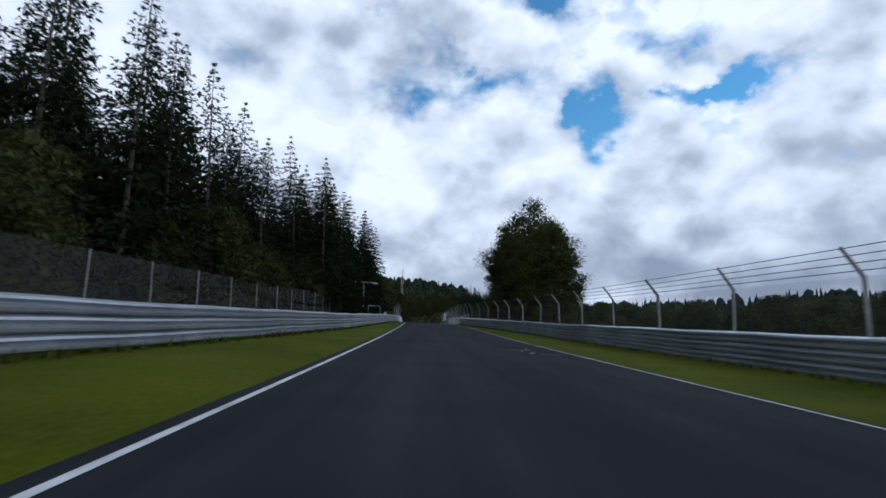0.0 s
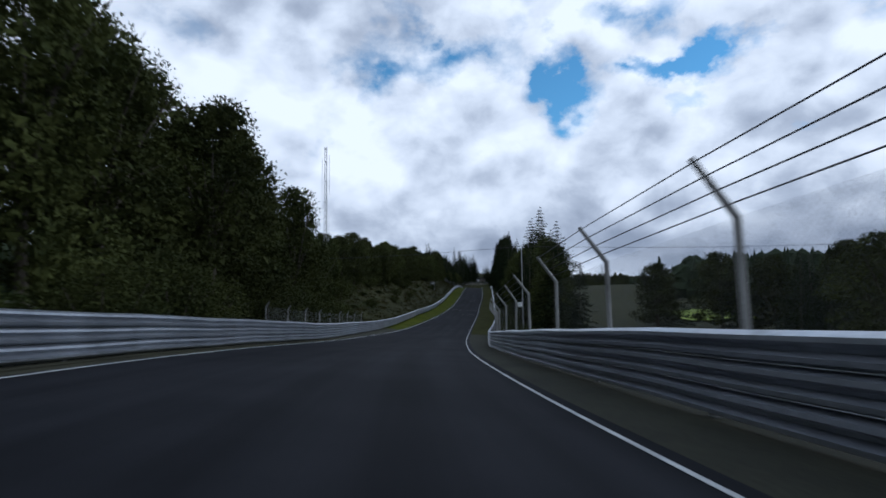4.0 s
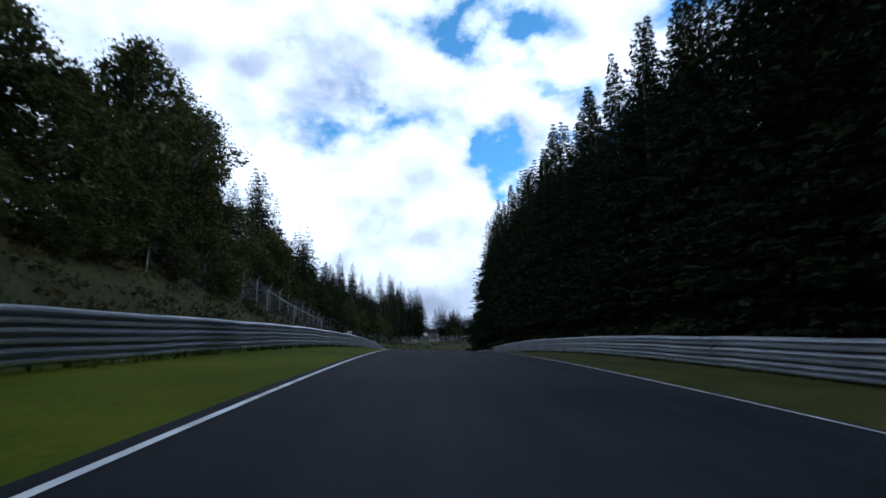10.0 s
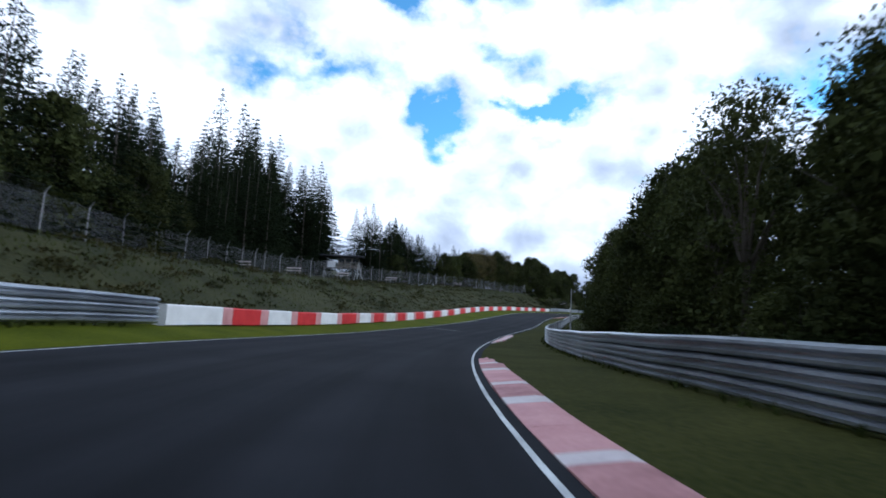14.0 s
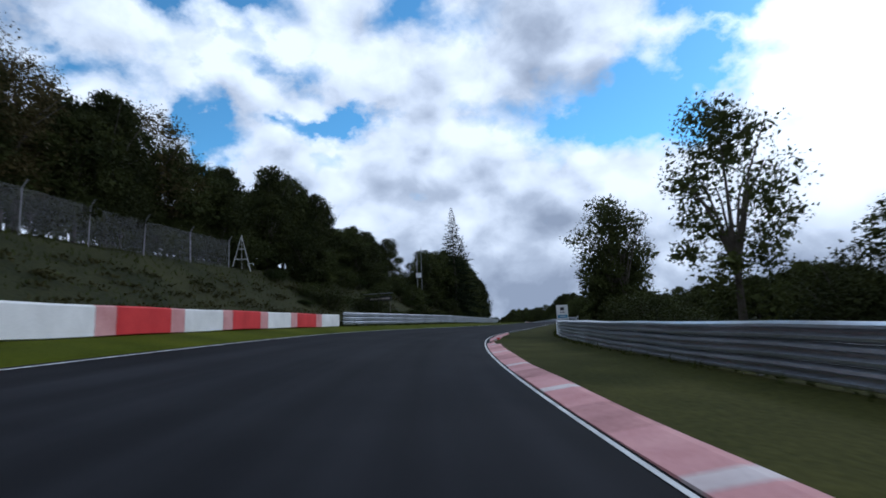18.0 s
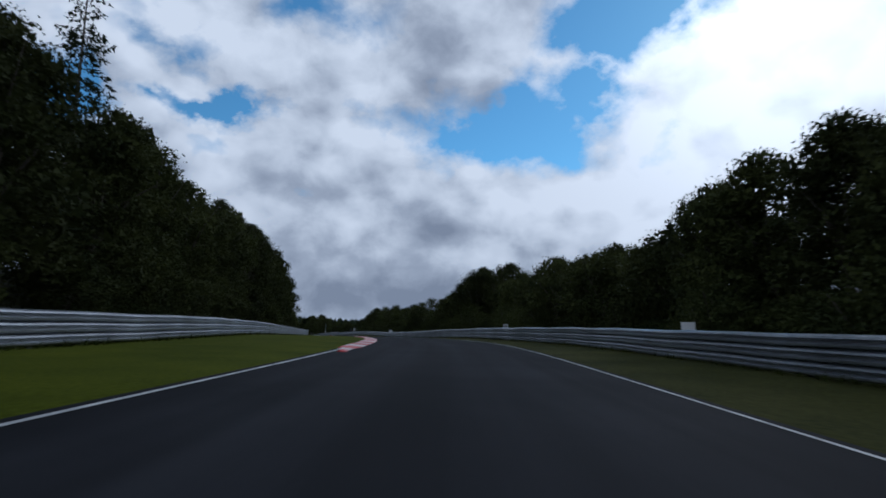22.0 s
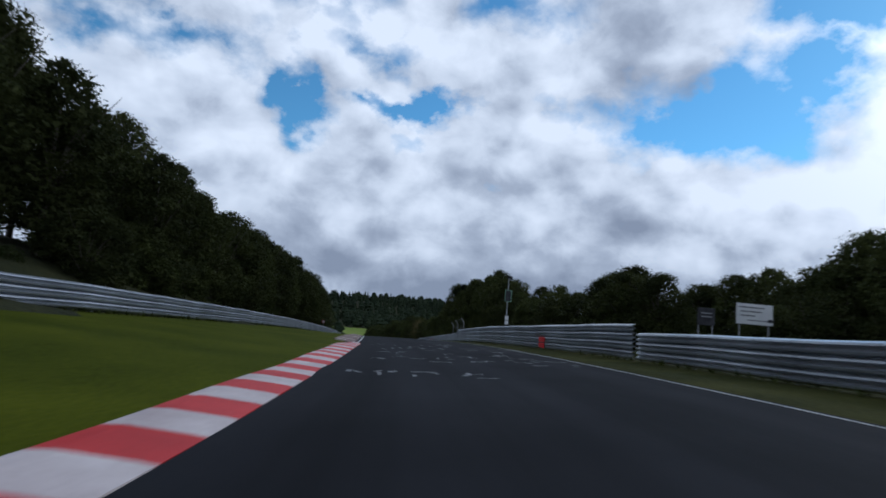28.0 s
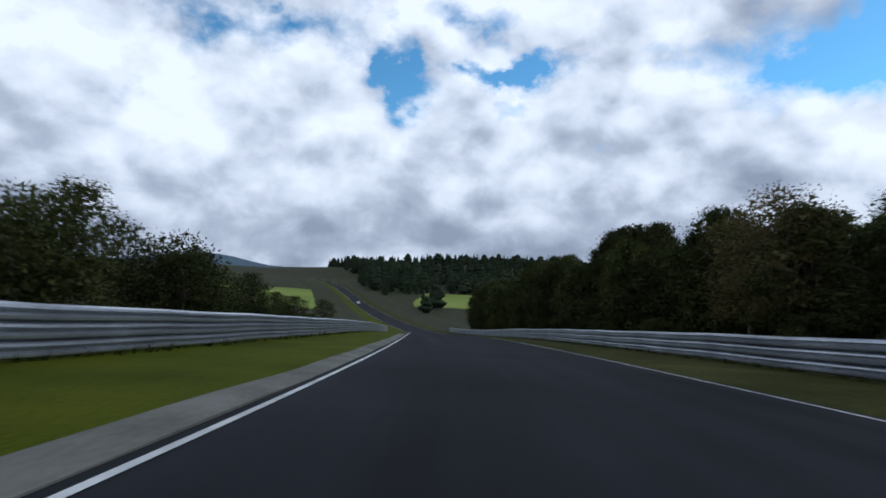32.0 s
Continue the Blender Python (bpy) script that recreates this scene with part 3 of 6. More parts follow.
build_land()
ribbon("road", -86, END_S - 2, road_cols, ASPHALT, lift=0.0, label="dark grey asphalt race track with faint wear", category="road")
for _side, _word in ((-1, "left"), (1, "right")):
    ribbon("road_marking", -86, END_S - 2, line_cols(_side, 0.09 if _side < 0 else 0.065), LINE_PAINT, lift=0.0, label="thin white painted edge line along the track", category="marking")
    _from, _to = (86, 206) if _side < 0 else (78, 206)
    ribbon("verge", -86, _from, strip_cols(_side, "mown"), GRASS, label="mown bright green grass strip beside the track", category="grass verge")
    ribbon("verge", _from, _to, strip_cols(_side, "mown"), DIRT, label="narrow dark strip of dirt and sparse grass below the barrier", category="dirt verge")
    ribbon("verge", _to, END_S - 2, strip_cols(_side, "mown"), GRASS if _side < 0 else DULL_GRASS, label="mown bright green grass strip beside the track" if _side < 0 else "dull brownish green grass strip beside the track", category="grass verge")
    ribbon("bank", -86, END_S - 2, strip_cols(_side, "rough"), BANK, step=4.0, label="rough grass bank behind the crash barrier", category="grass bank")

# ---- crash barriers ----
W_PROFILE = [(-0.035, -0.158), (0.0, -0.150), (0.108, -0.112), (0.116, -0.066), (-0.005, -0.018), (-0.005, 0.018), (0.116, 0.066), (0.108, 0.112), (0.0, 0.150), (-0.035, 0.158)]


def swept(s0, s1, lat_of, profile, up, toward, origin, step=2.0):
    """Vertices and faces of a profile (out, height) carried along the road; toward: -1 faces left, +1 right."""
    n = max(2, int(round((s1 - s0) / step)) + 1)
    verts, faces, w = [], [], len(profile)
    for i in range(n):
        s = s0 + (s1 - s0) * i / (n - 1)
        lat = lat_of(s)
        g = ground(s, lat)
        r = along(s)[2]
        sag = 0.012 * math.sin(s * 0.9) + 0.01 * math.sin(s * 0.31)
        for o, h in profile:
            verts.append((g.x + r[0] * o * toward - origin.x, g.y + r[1] * o * toward - origin.y, g.z + up + h + sag - origin.z))
    for i in range(n - 1):
        for j in range(w - 1):
            a = i * w + j
            f = (a, a + w, a + w + 1, a + 1)
            faces.append(f if toward > 0 else f[::-1])
    return verts, faces


def closed(profile, thick=0.008):
    """The sheet with its back, so that it has thickness."""
    return profile + [(o - thick, h) for o, h in profile[::-1]] + [profile[0]]


BEAM = closed(W_PROFILE)
_bm = bmesh.new()
box(_bm, (0.06, 0.11, 1.12), Matrix.Translation((0, 0, 0.5)), 0.008)
box(_bm, (0.10, 0.09, 0.10), Matrix.Translation((0.07, 0, 0.88)))
box(_bm, (0.10, 0.09, 0.10), Matrix.Translation((0.07, 0, 0.24)))
RAIL_POST = bpy.data.meshes.new("rail_post")
_bm.to_mesh(RAIL_POST)
_bm.free()
RAIL_POST.materials.append(POST_STEEL)


def crash_barrier(s0, s1, side, beams=(0.24, 0.56, 0.88), extra=0.0, label="grey galvanised steel triple crash barrier on short posts"):
    mid = ground((s0 + s1) / 2, rail_lat((s0 + s1) / 2, side))
    ob = thing("crash_barrier", Matrix.Translation(mid), label, "crash barrier", "crash barriers along the track")

    def lat_of(s):
        return rail_lat(s, side) + extra * side
    for up in beams:
        v, f = swept(s0, s1, lat_of, BEAM, up, -side, mid)
        piece("beam", mesh_of("beam", v, f, STEEL), ob)
    s = s0 + 1.0
    while s < s1:
        p = ground(s, lat_of(s) + side * 0.14) - mid
        piece("post", RAIL_POST, ob, m=pose(p.x, p.y, p.z - 0.06, 0, 0, heading(s) + (180 if side > 0 else 0)) @ Matrix.Diagonal((1, 1, (max(beams) + 0.1) / 0.98, 1)))
        s += 4.0


def barrier_run(s0, s1, side, length=40.0, **kw):
    n = max(1, int(round((s1 - s0) / length)))
    for i in range(n):
        crash_barrier(s0 + (s1 - s0) * i / n, s0 + (s1 - s0) * (i + 1) / n - 0.02, side, **kw)


barrier_run(-80, 95.2, -1)
barrier_run(122.8, 521.5, -1)
barrier_run(665.5, 1210, -1)
barrier_run(-80, 82.0, 1)
barrier_run(109.5, 955, 1)
barrier_run(955.3, 1000, 1, beams=(0.24, 0.56, 0.88, 1.2), label="tall grey steel crash barrier with four stacked beams")
barrier_run(1000.3, 1210, 1)


# ---- concrete walls of the bridge ----
WALL_PROFILE = [(0.0, -0.3), (0.0, 0.12), (0.06, 0.16), (0.05, 1.09), (-0.02, 1.13), (-0.28, 1.13), (-0.30, 1.09), (-0.32, -0.3)]


def bridge_wall(s0, s1, side, panels, mat, label):
    mid = ground((s0 + s1) / 2, rail_lat((s0 + s1) / 2, side))
    ob = thing("bridge_wall", Matrix.Translation(mid), label, "concrete wall", "walls of the bridge")
    for i in range(panels):
        a, b = s0 + (s1 - s0) * i / panels, s0 + (s1 - s0) * (i + 1) / panels - 0.03
        v, f = swept(a, b, lambda s: rail_lat(s, side), WALL_PROFILE, 0, -side, mid, 1.5)
        w = len(WALL_PROFILE)
        n = len(v) // w
        ends = [tuple(range(w)), tuple(range((n - 1) * w, n * w))[::-1]]
        piece("wall_panel", mesh_of("wall_panel", v, f + (ends if side < 0 else [e[::-1] for e in ends]), mat), ob)
    v, f = swept(s0, s1, lambda s: rail_lat(s, side), [(0.02, 0.0), (0.42, 0.0), (0.45, 0.03), (0.45, 0.13), (0.02, 0.14)], -0.02, -side, mid, 1.5)
    piece("footing", mesh_of("footing", v, f, CONCRETE), ob, "grey concrete footing")
    return ob, mid


LEFT_WALL, LEFT_WALL_AT = bridge_wall(95.5, 122.5, -1, 4, WHITE_WALL, "white painted concrete bridge wall with dark scribbles")
bridge_wall(82.4, 109, 1, 5, CONCRETE, "pale weathered concrete bridge wall beside the track")


def wall_strokes():
    """Scribbles and one red mark on the white wall."""
    rnd = random.Random(4)
    bm = bmesh.new()
    for k in range(26):
        s = 98 + 18 * rnd.random()
        lat = rail_lat(s, -1) + 0.068
        g = ground(s, lat) - LEFT_WALL_AT
        r = along(s)[2]
        m = Matrix.Translation((g.x, g.y, g.z + 0.3 + 0.4 * rnd.random())) @ pose(0, 0, 0, 0, 0, heading(s)) @ pose(0, 0, 0, rnd.choice((0, 90, 35, -40)))
        box(bm, (0.006, 0.012 + 0.01 * rnd.random(), 0.16 + 0.22 * rnd.random()), m)
    part("scribbles", bm, SIGN_DARK, LEFT_WALL, "dark scribbled strokes")
    bm = bmesh.new()
    s = 121.2
    g = ground(s, rail_lat(s, -1) + 0.068) - LEFT_WALL_AT
    for a, b, w, h in ((0, .62, .34, .10), (0, .5, .2, .16), (-.1, .3, .05, .3), (.1, .3, .05, .3)):
        box(bm, (0.006, w, h), Matrix.Translation((g.x, g.y, g.z + b)) @ pose(0, 0, 0, 0, 0, heading(s)) @ Matrix.Translation((0, a, 0)))
    part("red_mark", bm, PINK_PAINT, LEFT_WALL, "faded red painted mark")


wall_strokes()

# ---- red and white barrier of the double right-hander ----
BLOCK = [(0.0, 0.0), (0.06, 0.03), (0.07, 0.78), (0.03, 0.83), (-0.45, 0.83), (-0.48, 0.0)]


def striped_barrier(s0, s1):
    mid = ground((s0 + s1) / 2, rail_lat((s0 + s1) / 2, -1))
    ob = thing("striped_barrier", Matrix.Translation(mid), "red, pink and white painted cushion barrier round the bend", "safety barrier")
    s, k = s0, 0
    plan = [(WHITE_PAINT, 3.0, "white"), (PINK_PAINT, 0.9, "faded pink"), (RED_PAINT, 2.9, "red"), (PINK_PAINT, 0.9, "faded pink")]
    first = True
    while s < s1 - 0.5:
        mat, length, word = plan[k % 4]
        if first:
            length, first = 4.2, False
        e = min(s1, s + length)
        v, f = swept(s, e - 0.015, lambda q: rail_lat(q, -1), BLOCK, 0, 1, mid, 1.2)
        w, n = len(BLOCK), len(v) // len(BLOCK)
        f = f + [tuple(range(w)), tuple(range((n - 1) * w, n * w))[::-1]]
        piece("panel", mesh_of("panel", v, f, mat), ob, word + " painted panel")
        s, k = e, k + 1


striped_barrier(522, 665)


# ---- kerbs ----
OLD_CONCRETE = material("old_concrete", (0.065, 0.066, 0.056), (0.19, 0.185, 0.16), 0.9, 0.8, 16, 0.4)
ROSE_PAINT = material("worn_rose_paint", (0.30, 0.14, 0.14), (0.52, 0.27, 0.26), 0.75, 1.8, 14, 0.2)
def kerb(s0, s1, side, width, stripes, label, crest=0.07, inward=0.0):
    """A sloped kerb outside the edge line, cut into painted blocks: stripes is a list of (material, length)."""
    half = along((s0 + s1) / 2)[4]
    mid = ground((s0 + s1) / 2, side * (half + width / 2))
    ob = thing("kerb", Matrix.Translation(mid), label, "kerb", "kerbs of the track")
    s, k = s0, 0
    while s < s1 - 0.1:
        mat, length = stripes[k % len(stripes)]
        e = min(s1, s + length)
        grow = min(1.0, (s - s0 + 1.0) / 4.0, (s1 - s + 0.6) / 4.0)
        prof = [(0.0, -0.05), (0.0, 0.015), (0.12, 0.03), (width * 0.75 * grow + 0.1, crest), (width * grow + 0.1, crest - 0.01), (width * grow + 0.12, -0.05)]

        def lat_of(q):
            return side * (along(q)[4] + 0.02 - inward)
        v, f = swept(s, e - 0.012, lat_of, prof, 0, side, mid, 0.9)
        v = [tuple(x) for x in v]
        w, n = len(prof), len(v) // len(prof)
        f = f + [tuple(range(w)), tuple(range((n - 1) * w, n * w))[::-1]]
        piece("kerb_block", mesh_of("kerb_block", v, f, mat), ob)
        s, k = e, k + 1


_faded = [(PINK_PAINT, 1.6), (PALE_PAINT, 0.6), (ROSE_PAINT, 1.5), (PALE_PAINT, 0.4), (PINK_PAINT, 1.2)]
kerb(497, 519, 1, 0.52, _faded, "worn pink and white concrete kerb on the inside of the bend")
kerb(535, 549, 1, 0.5, [(PALE_PAINT, 1.1), (PINK_PAINT, 1.1)], "worn pink and white concrete kerb on the inside of the bend")
kerb(622, 652, 1, 0.46, [(PINK_PAINT, 1.5), (ROSE_PAINT, 1.5), (PINK_PAINT, 1.4), (PALE_PAINT, 0.35)], "worn pale pink concrete kerb on the inside of the bend", inward=0.1)
kerb(655, 670, 1, 0.42, [(PINK_PAINT, 1.2), (PALE_PAINT, 0.22), (PINK_PAINT, 1.2), (RED_PAINT, 0.2)], "worn pink kerb with thin red joints")
_red_white = [(RED_PAINT, 0.7), (PINK_PAINT, 0.9), (WHITE_PAINT, 0.7), (PINK_PAINT, 0.9)]
kerb(764, 806, -1, 0.7, _red_white, "red, pink and white striped kerb beside the grass", inward=0.7)
kerb(905, 963, -1, 0.74, [(RED_PAINT, 0.9), (PALE_PAINT, 0.85)], "bold red and white striped kerb beside the grass", inward=0.42)
kerb(963.1, 1003, -1, 1.1, [(BROWN_KERB, 2.2), (PALE_PAINT, 0.5), (BROWN_KERB, 1.4)], "worn brown kerb with remains of white paint", crest=0.11)
kerb(1076, 1128, -1, 0.42, [(OLD_CONCRETE, 4.0)], "bare grey concrete kerb beside the grass")


# ---- fences ----
def post_mesh(height, arm, lean, r=0.045):
    bm = bmesh.new()
    tube(bm, (0, 0, -0.3), (0, 0, height), r, r, 8)
    if arm:
        tube(bm, (0, 0, height - 0.02), (lean * arm, 0, height + arm), r, r * 0.8, 8)
    me = bpy.data.meshes.new("fence_post")
    bm.to_mesh(me)
    bm.free()
    me.materials.append(POST_GREY)
    return me


def fence(s0, s1, lat_of, side, spacing, height, arm, label, wires=True, thick=0.05, group="safety fences"):
    mid = ground((s0 + s1) / 2, lat_of((s0 + s1) / 2))
    ob = thing("safety_fence", Matrix.Translation(mid), label, "fence", group)
    me = post_mesh(height, arm, -side * 0.75, thick)
    n = max(1, int((s1 - s0) / spacing))
    tops = []
    rnd = random.Random(int(s0) + 7)
    for i in range(n + 1):
        s = s0 + i * spacing
        p = ground(s, lat_of(s)) - mid
        piece("fence_post", me, ob, m=pose(p.x, p.y, p.z, rnd.uniform(-1.5, 1.5), rnd.uniform(-1.5, 1.5), heading(s)))
        r = Vector(along(s)[2])
        tops.append((p, r))
    verts, faces, uvs, run = [], [], [], 0.0
    for i, (p, r) in enumerate(tops):
        if i:
            run += (p - tops[i - 1][0]).length
        verts += [p + Vector((0, 0, 0.05)), p + Vector((0, 0, height))]
        uvs += [(run, 0), (run, height)]
        if i:
            a = 2 * i
            faces.append((a - 2, a, a + 1, a - 1))
    mesh = piece("chain_link", mesh_of("chain_link", verts, faces, CHAIN, uvs), ob, "grey chain link mesh")
    if wires and arm:
        for k in range(4):
            f = (k + 0.9) / 4.0
            bm = bmesh.new()
            ring = None
            for i, (p, r) in enumerate(tops):
                c = p + Vector((0, 0, height + arm * f - 0.02)) + r * (-side * 0.75 * arm * f)
                here = [bm.verts.new(c + Vector((r.x * a, r.y * a, q))) for a, q in ((0.012, 0), (-0.006, 0.0105), (-0.006, -0.0105))]
                if ring:
                    for e in range(3):
                        bm.faces.new((ring[e], ring[(e + 1) % 3], here[(e + 1) % 3], here[e]))
                ring = here
            part("wire", bm, DARK_METAL, ob, "thin strained wire")


def behind(side, d):
    return lambda s: rail_lat(s, side) + side * d


fence(-40, 72, behind(-1, 5.6), -1, 4.2, 2.7, 0, "tall dark chain link fence on thin grey posts before the wood", False, 0.035)
for _a in (-29.05, 21.95):
    fence(_a, _a + 51.1, behind(1, 0.5), 1, 5.1, 2.35, 0.65, "chain link safety fence on pale posts with bent tops")
fence(77.6, 109.5, behind(1, 0.55), 1, 4.5, 2.4, 0.7, "chain link safety fence with bent tops above the bridge wall")
for _a in (113.5, 160.5):
    fence(_a, _a + 42.4, behind(1, 0.55), 1, 4.7, 2.4, 0.7, "chain link safety fence on pale posts with bent tops")
fence(88.3, 125.6, behind(-1, 0.5), -1, 6.2, 2.3, 0.7, "tall chain link safety fence with bent tops above the white wall")
fence(166, 196, behind(-1, 0.6), -1, 3.4, 1.7, 0.2, "low grey chain link fence behind the barrier", False, 0.03)
BEND_FENCE = [(392, 8.5), (450, 9.0), (490, 9.5), (530, 14), (565, 21), (600, 18), (640, 13), (668, 11)]


def bend_fence(s):
    """The fence on the bank, which swings out behind the bend."""
    return rail_lat(s, -1) - float(np.interp(s, [q[0] for q in BEND_FENCE], [q[1] for q in BEND_FENCE]))


for _a in range(392, 660, 46):
    fence(_a, _a + 46.1, bend_fence, -1, 3.83, 2.3, 0.4, "weathered chain link fence on pale bent posts along the grass bank", _a < 500, 0.04)
fence(1002.2, 1016.3, behind(1, 0.8), 1, 7.0, 2.4, 0.5, "short grey chain link fence panel on steel posts")


# ---- trees ----


def leaf_faces(rng, points, size, normals=None, droop=0.0, narrow=0.42):
    """Small pointed sprays of leaves at the points, each turned at random."""
    n = len(points)
    d = rng.normal(size=(n, 3))
    if normals is not None:
        d = d * 0.7 + normals * 0.9
    d[:, 2] -= droop
    d /= np.linalg.norm(d, axis=1)[:, None] + 1e-9
    o = np.cross(d, rng.normal(size=(n, 3)))
    o /= np.linalg.norm(o, axis=1)[:, None] + 1e-9
    L = size * rng.uniform(0.6, 1.4, n)[:, None]
    W = L * narrow * rng.uniform(0.7, 1.2, n)[:, None]
    v = np.stack([points - o * W, points + o * W, points + d * L], 1).reshape(-1, 3)
    return v, np.arange(3 * n).reshape(-1, 3).tolist()


def limbs(bm, rng, height, radius, fork, count, spread):
    tube(bm, (0, 0, -0.4), (0, 0, height * fork), radius, radius * 0.7, 9)
    top = Vector((0, 0, height * fork))
    for k in range(count):
        a = 2.4 * k + rng.uniform(-.3, .3)
        r = spread * rng.uniform(0.5, 0.9)
        start = top * rng.uniform(0.7, 1.0)
        end = Vector((math.cos(a) * r, math.sin(a) * r, height * rng.uniform(0.55, 0.9)))
        mid = start.lerp(end, 0.5) + Vector((0, 0, 0.08 * height))
        tube(bm, start, mid, radius * 0.42, radius * 0.26, 6)
        tube(bm, mid, end, radius * 0.26, radius * 0.06, 5)
    tube(bm, top, (0, 0, height * 0.92), radius * 0.6, radius * 0.08, 6)


def broadleaf(seed, height, spread, lobes, leaves, size, low=0.25, mat=None, open_crown=0.25, core=2200):
    """A crown of uneven lobes on forked limbs: shaded large sprays inside, small ones on the outside."""
    rng = np.random.default_rng(seed)
    bm = bmesh.new()
    limbs(bm, rng, height, 0.017 * height, 0.35, 9, spread)
    pts, nor, inner, inner_n = [], [], [], []
    for k in range(lobes):
        f = (k + 0.5) / lobes
        z = height * (low + (0.93 - low) * f)
        wide = spread * math.sqrt(max(0.05, 1 - (2 * max(f, 0.28) - 0.95) ** 2)) * rng.uniform(0.35, 0.85)
        a = 2.399 * k + rng.uniform(-.4, .4)
        c = np.array([math.cos(a) * wide, math.sin(a) * wide, z])
        rad = spread * rng.uniform(0.24, 0.48)
        squash = np.array([1, 1, rng.uniform(0.7, 0.95)])
        m = int(leaves / lobes)
        d = rng.normal(size=(m, 3))
        d /= np.linalg.norm(d, axis=1)[:, None]
        # twigs: leaves gather along short shoots that stick out of the lobe
        shoots = rng.normal(size=(24, 3))
        shoots /= np.linalg.norm(shoots, axis=1)[:, None]
        pick = rng.integers(0, 24, m)
        d = d + shoots[pick] * rng.uniform(0, 1.8, m)[:, None]
        d /= np.linalg.norm(d, axis=1)[:, None]
        r = rad * (1 - open_crown * rng.random(m) ** 2 * 2)[:, None] * (rng.uniform(0.78, 1.12, m) + 0.22 * (np.sum(d * shoots[pick], 1) > 0.93))[:, None]
        pts.append(c + d * r * squash)
        nor.append(d)
        m = int(core / lobes)
        d = rng.normal(size=(m, 3))
        d /= np.linalg.norm(d, axis=1)[:, None]
        inner.append(c + d * rad * squash * rng.uniform(0.45, 0.8, m)[:, None])
        inner_n.append(d)
    v, f = leaf_faces(rng, np.concatenate(pts), size, np.concatenate(nor))
    if core:
        v2, f2 = leaf_faces(rng, np.concatenate(inner), size * 2.3, np.concatenate(inner_n) * 0.4, narrow=0.5)
        f = f + (np.array(f2) + len(v)).tolist()
        v = np.concatenate([v, v2])
    return bm, mesh_of("crown", v, f, mat or LEAF)


def spruce(seed, height=18.0, spread=2.7, layers=34, mat=None, bare=0.05, ragged=0.25, dense=1.0, size=0.36):
    """Whorls of drooping fanned boughs that shorten towards the tip, uneven from whorl to whorl."""
    rng = np.random.default_rng(seed)
    bm = bmesh.new()
    tube(bm, (0, 0, -0.4), (0, 0, height * 0.97), 0.011 * height, 0.01, 8)
    pts, nor, sizes = [], [], []
    for k in range(layers):
        f = k / (layers - 1)
        z = height * (bare + (0.985 - bare) * f) + rng.uniform(-.5, .5) * (1 - f)
        reach = spread * (1 - f) ** 0.88 * rng.uniform(0.84, 1.12) + 0.08
        n = 10 if f < 0.75 else 6
        for j in range(n):
            a = 2 * math.pi * (j + rng.random()) / n
            L = reach * rng.uniform(1 - ragged * 2.0, 1.15)
            m = max(4, int((30 * L / spread + 4) * dense))
            t = np.sqrt(rng.uniform(0.01, 1.0, m))
            out = np.array([math.cos(a), math.sin(a), 0])
            side = np.cross(out, [0, 0, 1])
            droop = 0.34 + 0.28 * (1 - f)
            fan = rng.uniform(-1, 1, m) * (0.10 + 0.30 * L * (1 - t) ** 0.8 * t ** 0.3)
            p = out * (t * L)[:, None] + side * fan[:, None] + np.array([0, 0, 1]) * (z - droop * L * t**1.3 + 0.20 * L * t**4 - 0.25 * np.abs(fan))[:, None]
            pts.append(p + rng.normal(size=(m, 3)) * 0.05)
            sizes.append(np.full((m, 1), size * (0.5 + 0.5 * (1 - f) ** 0.7)))
            nor.append(out * 0.9 + side * (np.sign(fan) * 0.8)[:, None] + np.array([0, 0, -0.35]))
    v, f = leaf_faces(rng, np.concatenate(pts), np.concatenate(sizes), np.concatenate(nor) * 1.7, narrow=0.27)
    return bm, mesh_of("crown", v, f, mat or SPRUCE)


def shrub(seed, height=3.0, spread=1.8, leaves=2600, size=0.21, mat=None):
    rng = np.random.default_rng(seed)
    bm = bmesh.new()
    for k in range(6):
        a = k * 1.05 + rng.uniform(-.3, .3)
        tube(bm, (0.1 * math.cos(a), 0.1 * math.sin(a), -0.3), (spread * 0.6 * math.cos(a), spread * 0.6 * math.sin(a), height * rng.uniform(0.55, 0.9)), 0.05, 0.012, 5)
    pts, nor = [], []
    for k in range(11):
        a = 2.399 * k
        w = spread * rng.uniform(0.1, 0.75)
        c = np.array([math.cos(a) * w, math.sin(a) * w, height * rng.uniform(0.2, 0.72)])
        d = rng.normal(size=(leaves // 11, 3))
        d /= np.linalg.norm(d, axis=1)[:, None]
        p = c + d * spread * rng.uniform(0.32, 0.52) * rng.uniform(0.65, 1.25, len(d))[:, None]
        p[:, 2] = np.maximum(p[:, 2], 0.02)
        pts.append(p)
        nor.append(d)
    v, f = leaf_faces(rng, np.concatenate(pts), size, np.concatenate(nor))
    return bm, mesh_of("foliage", v, f, mat or UNDER)


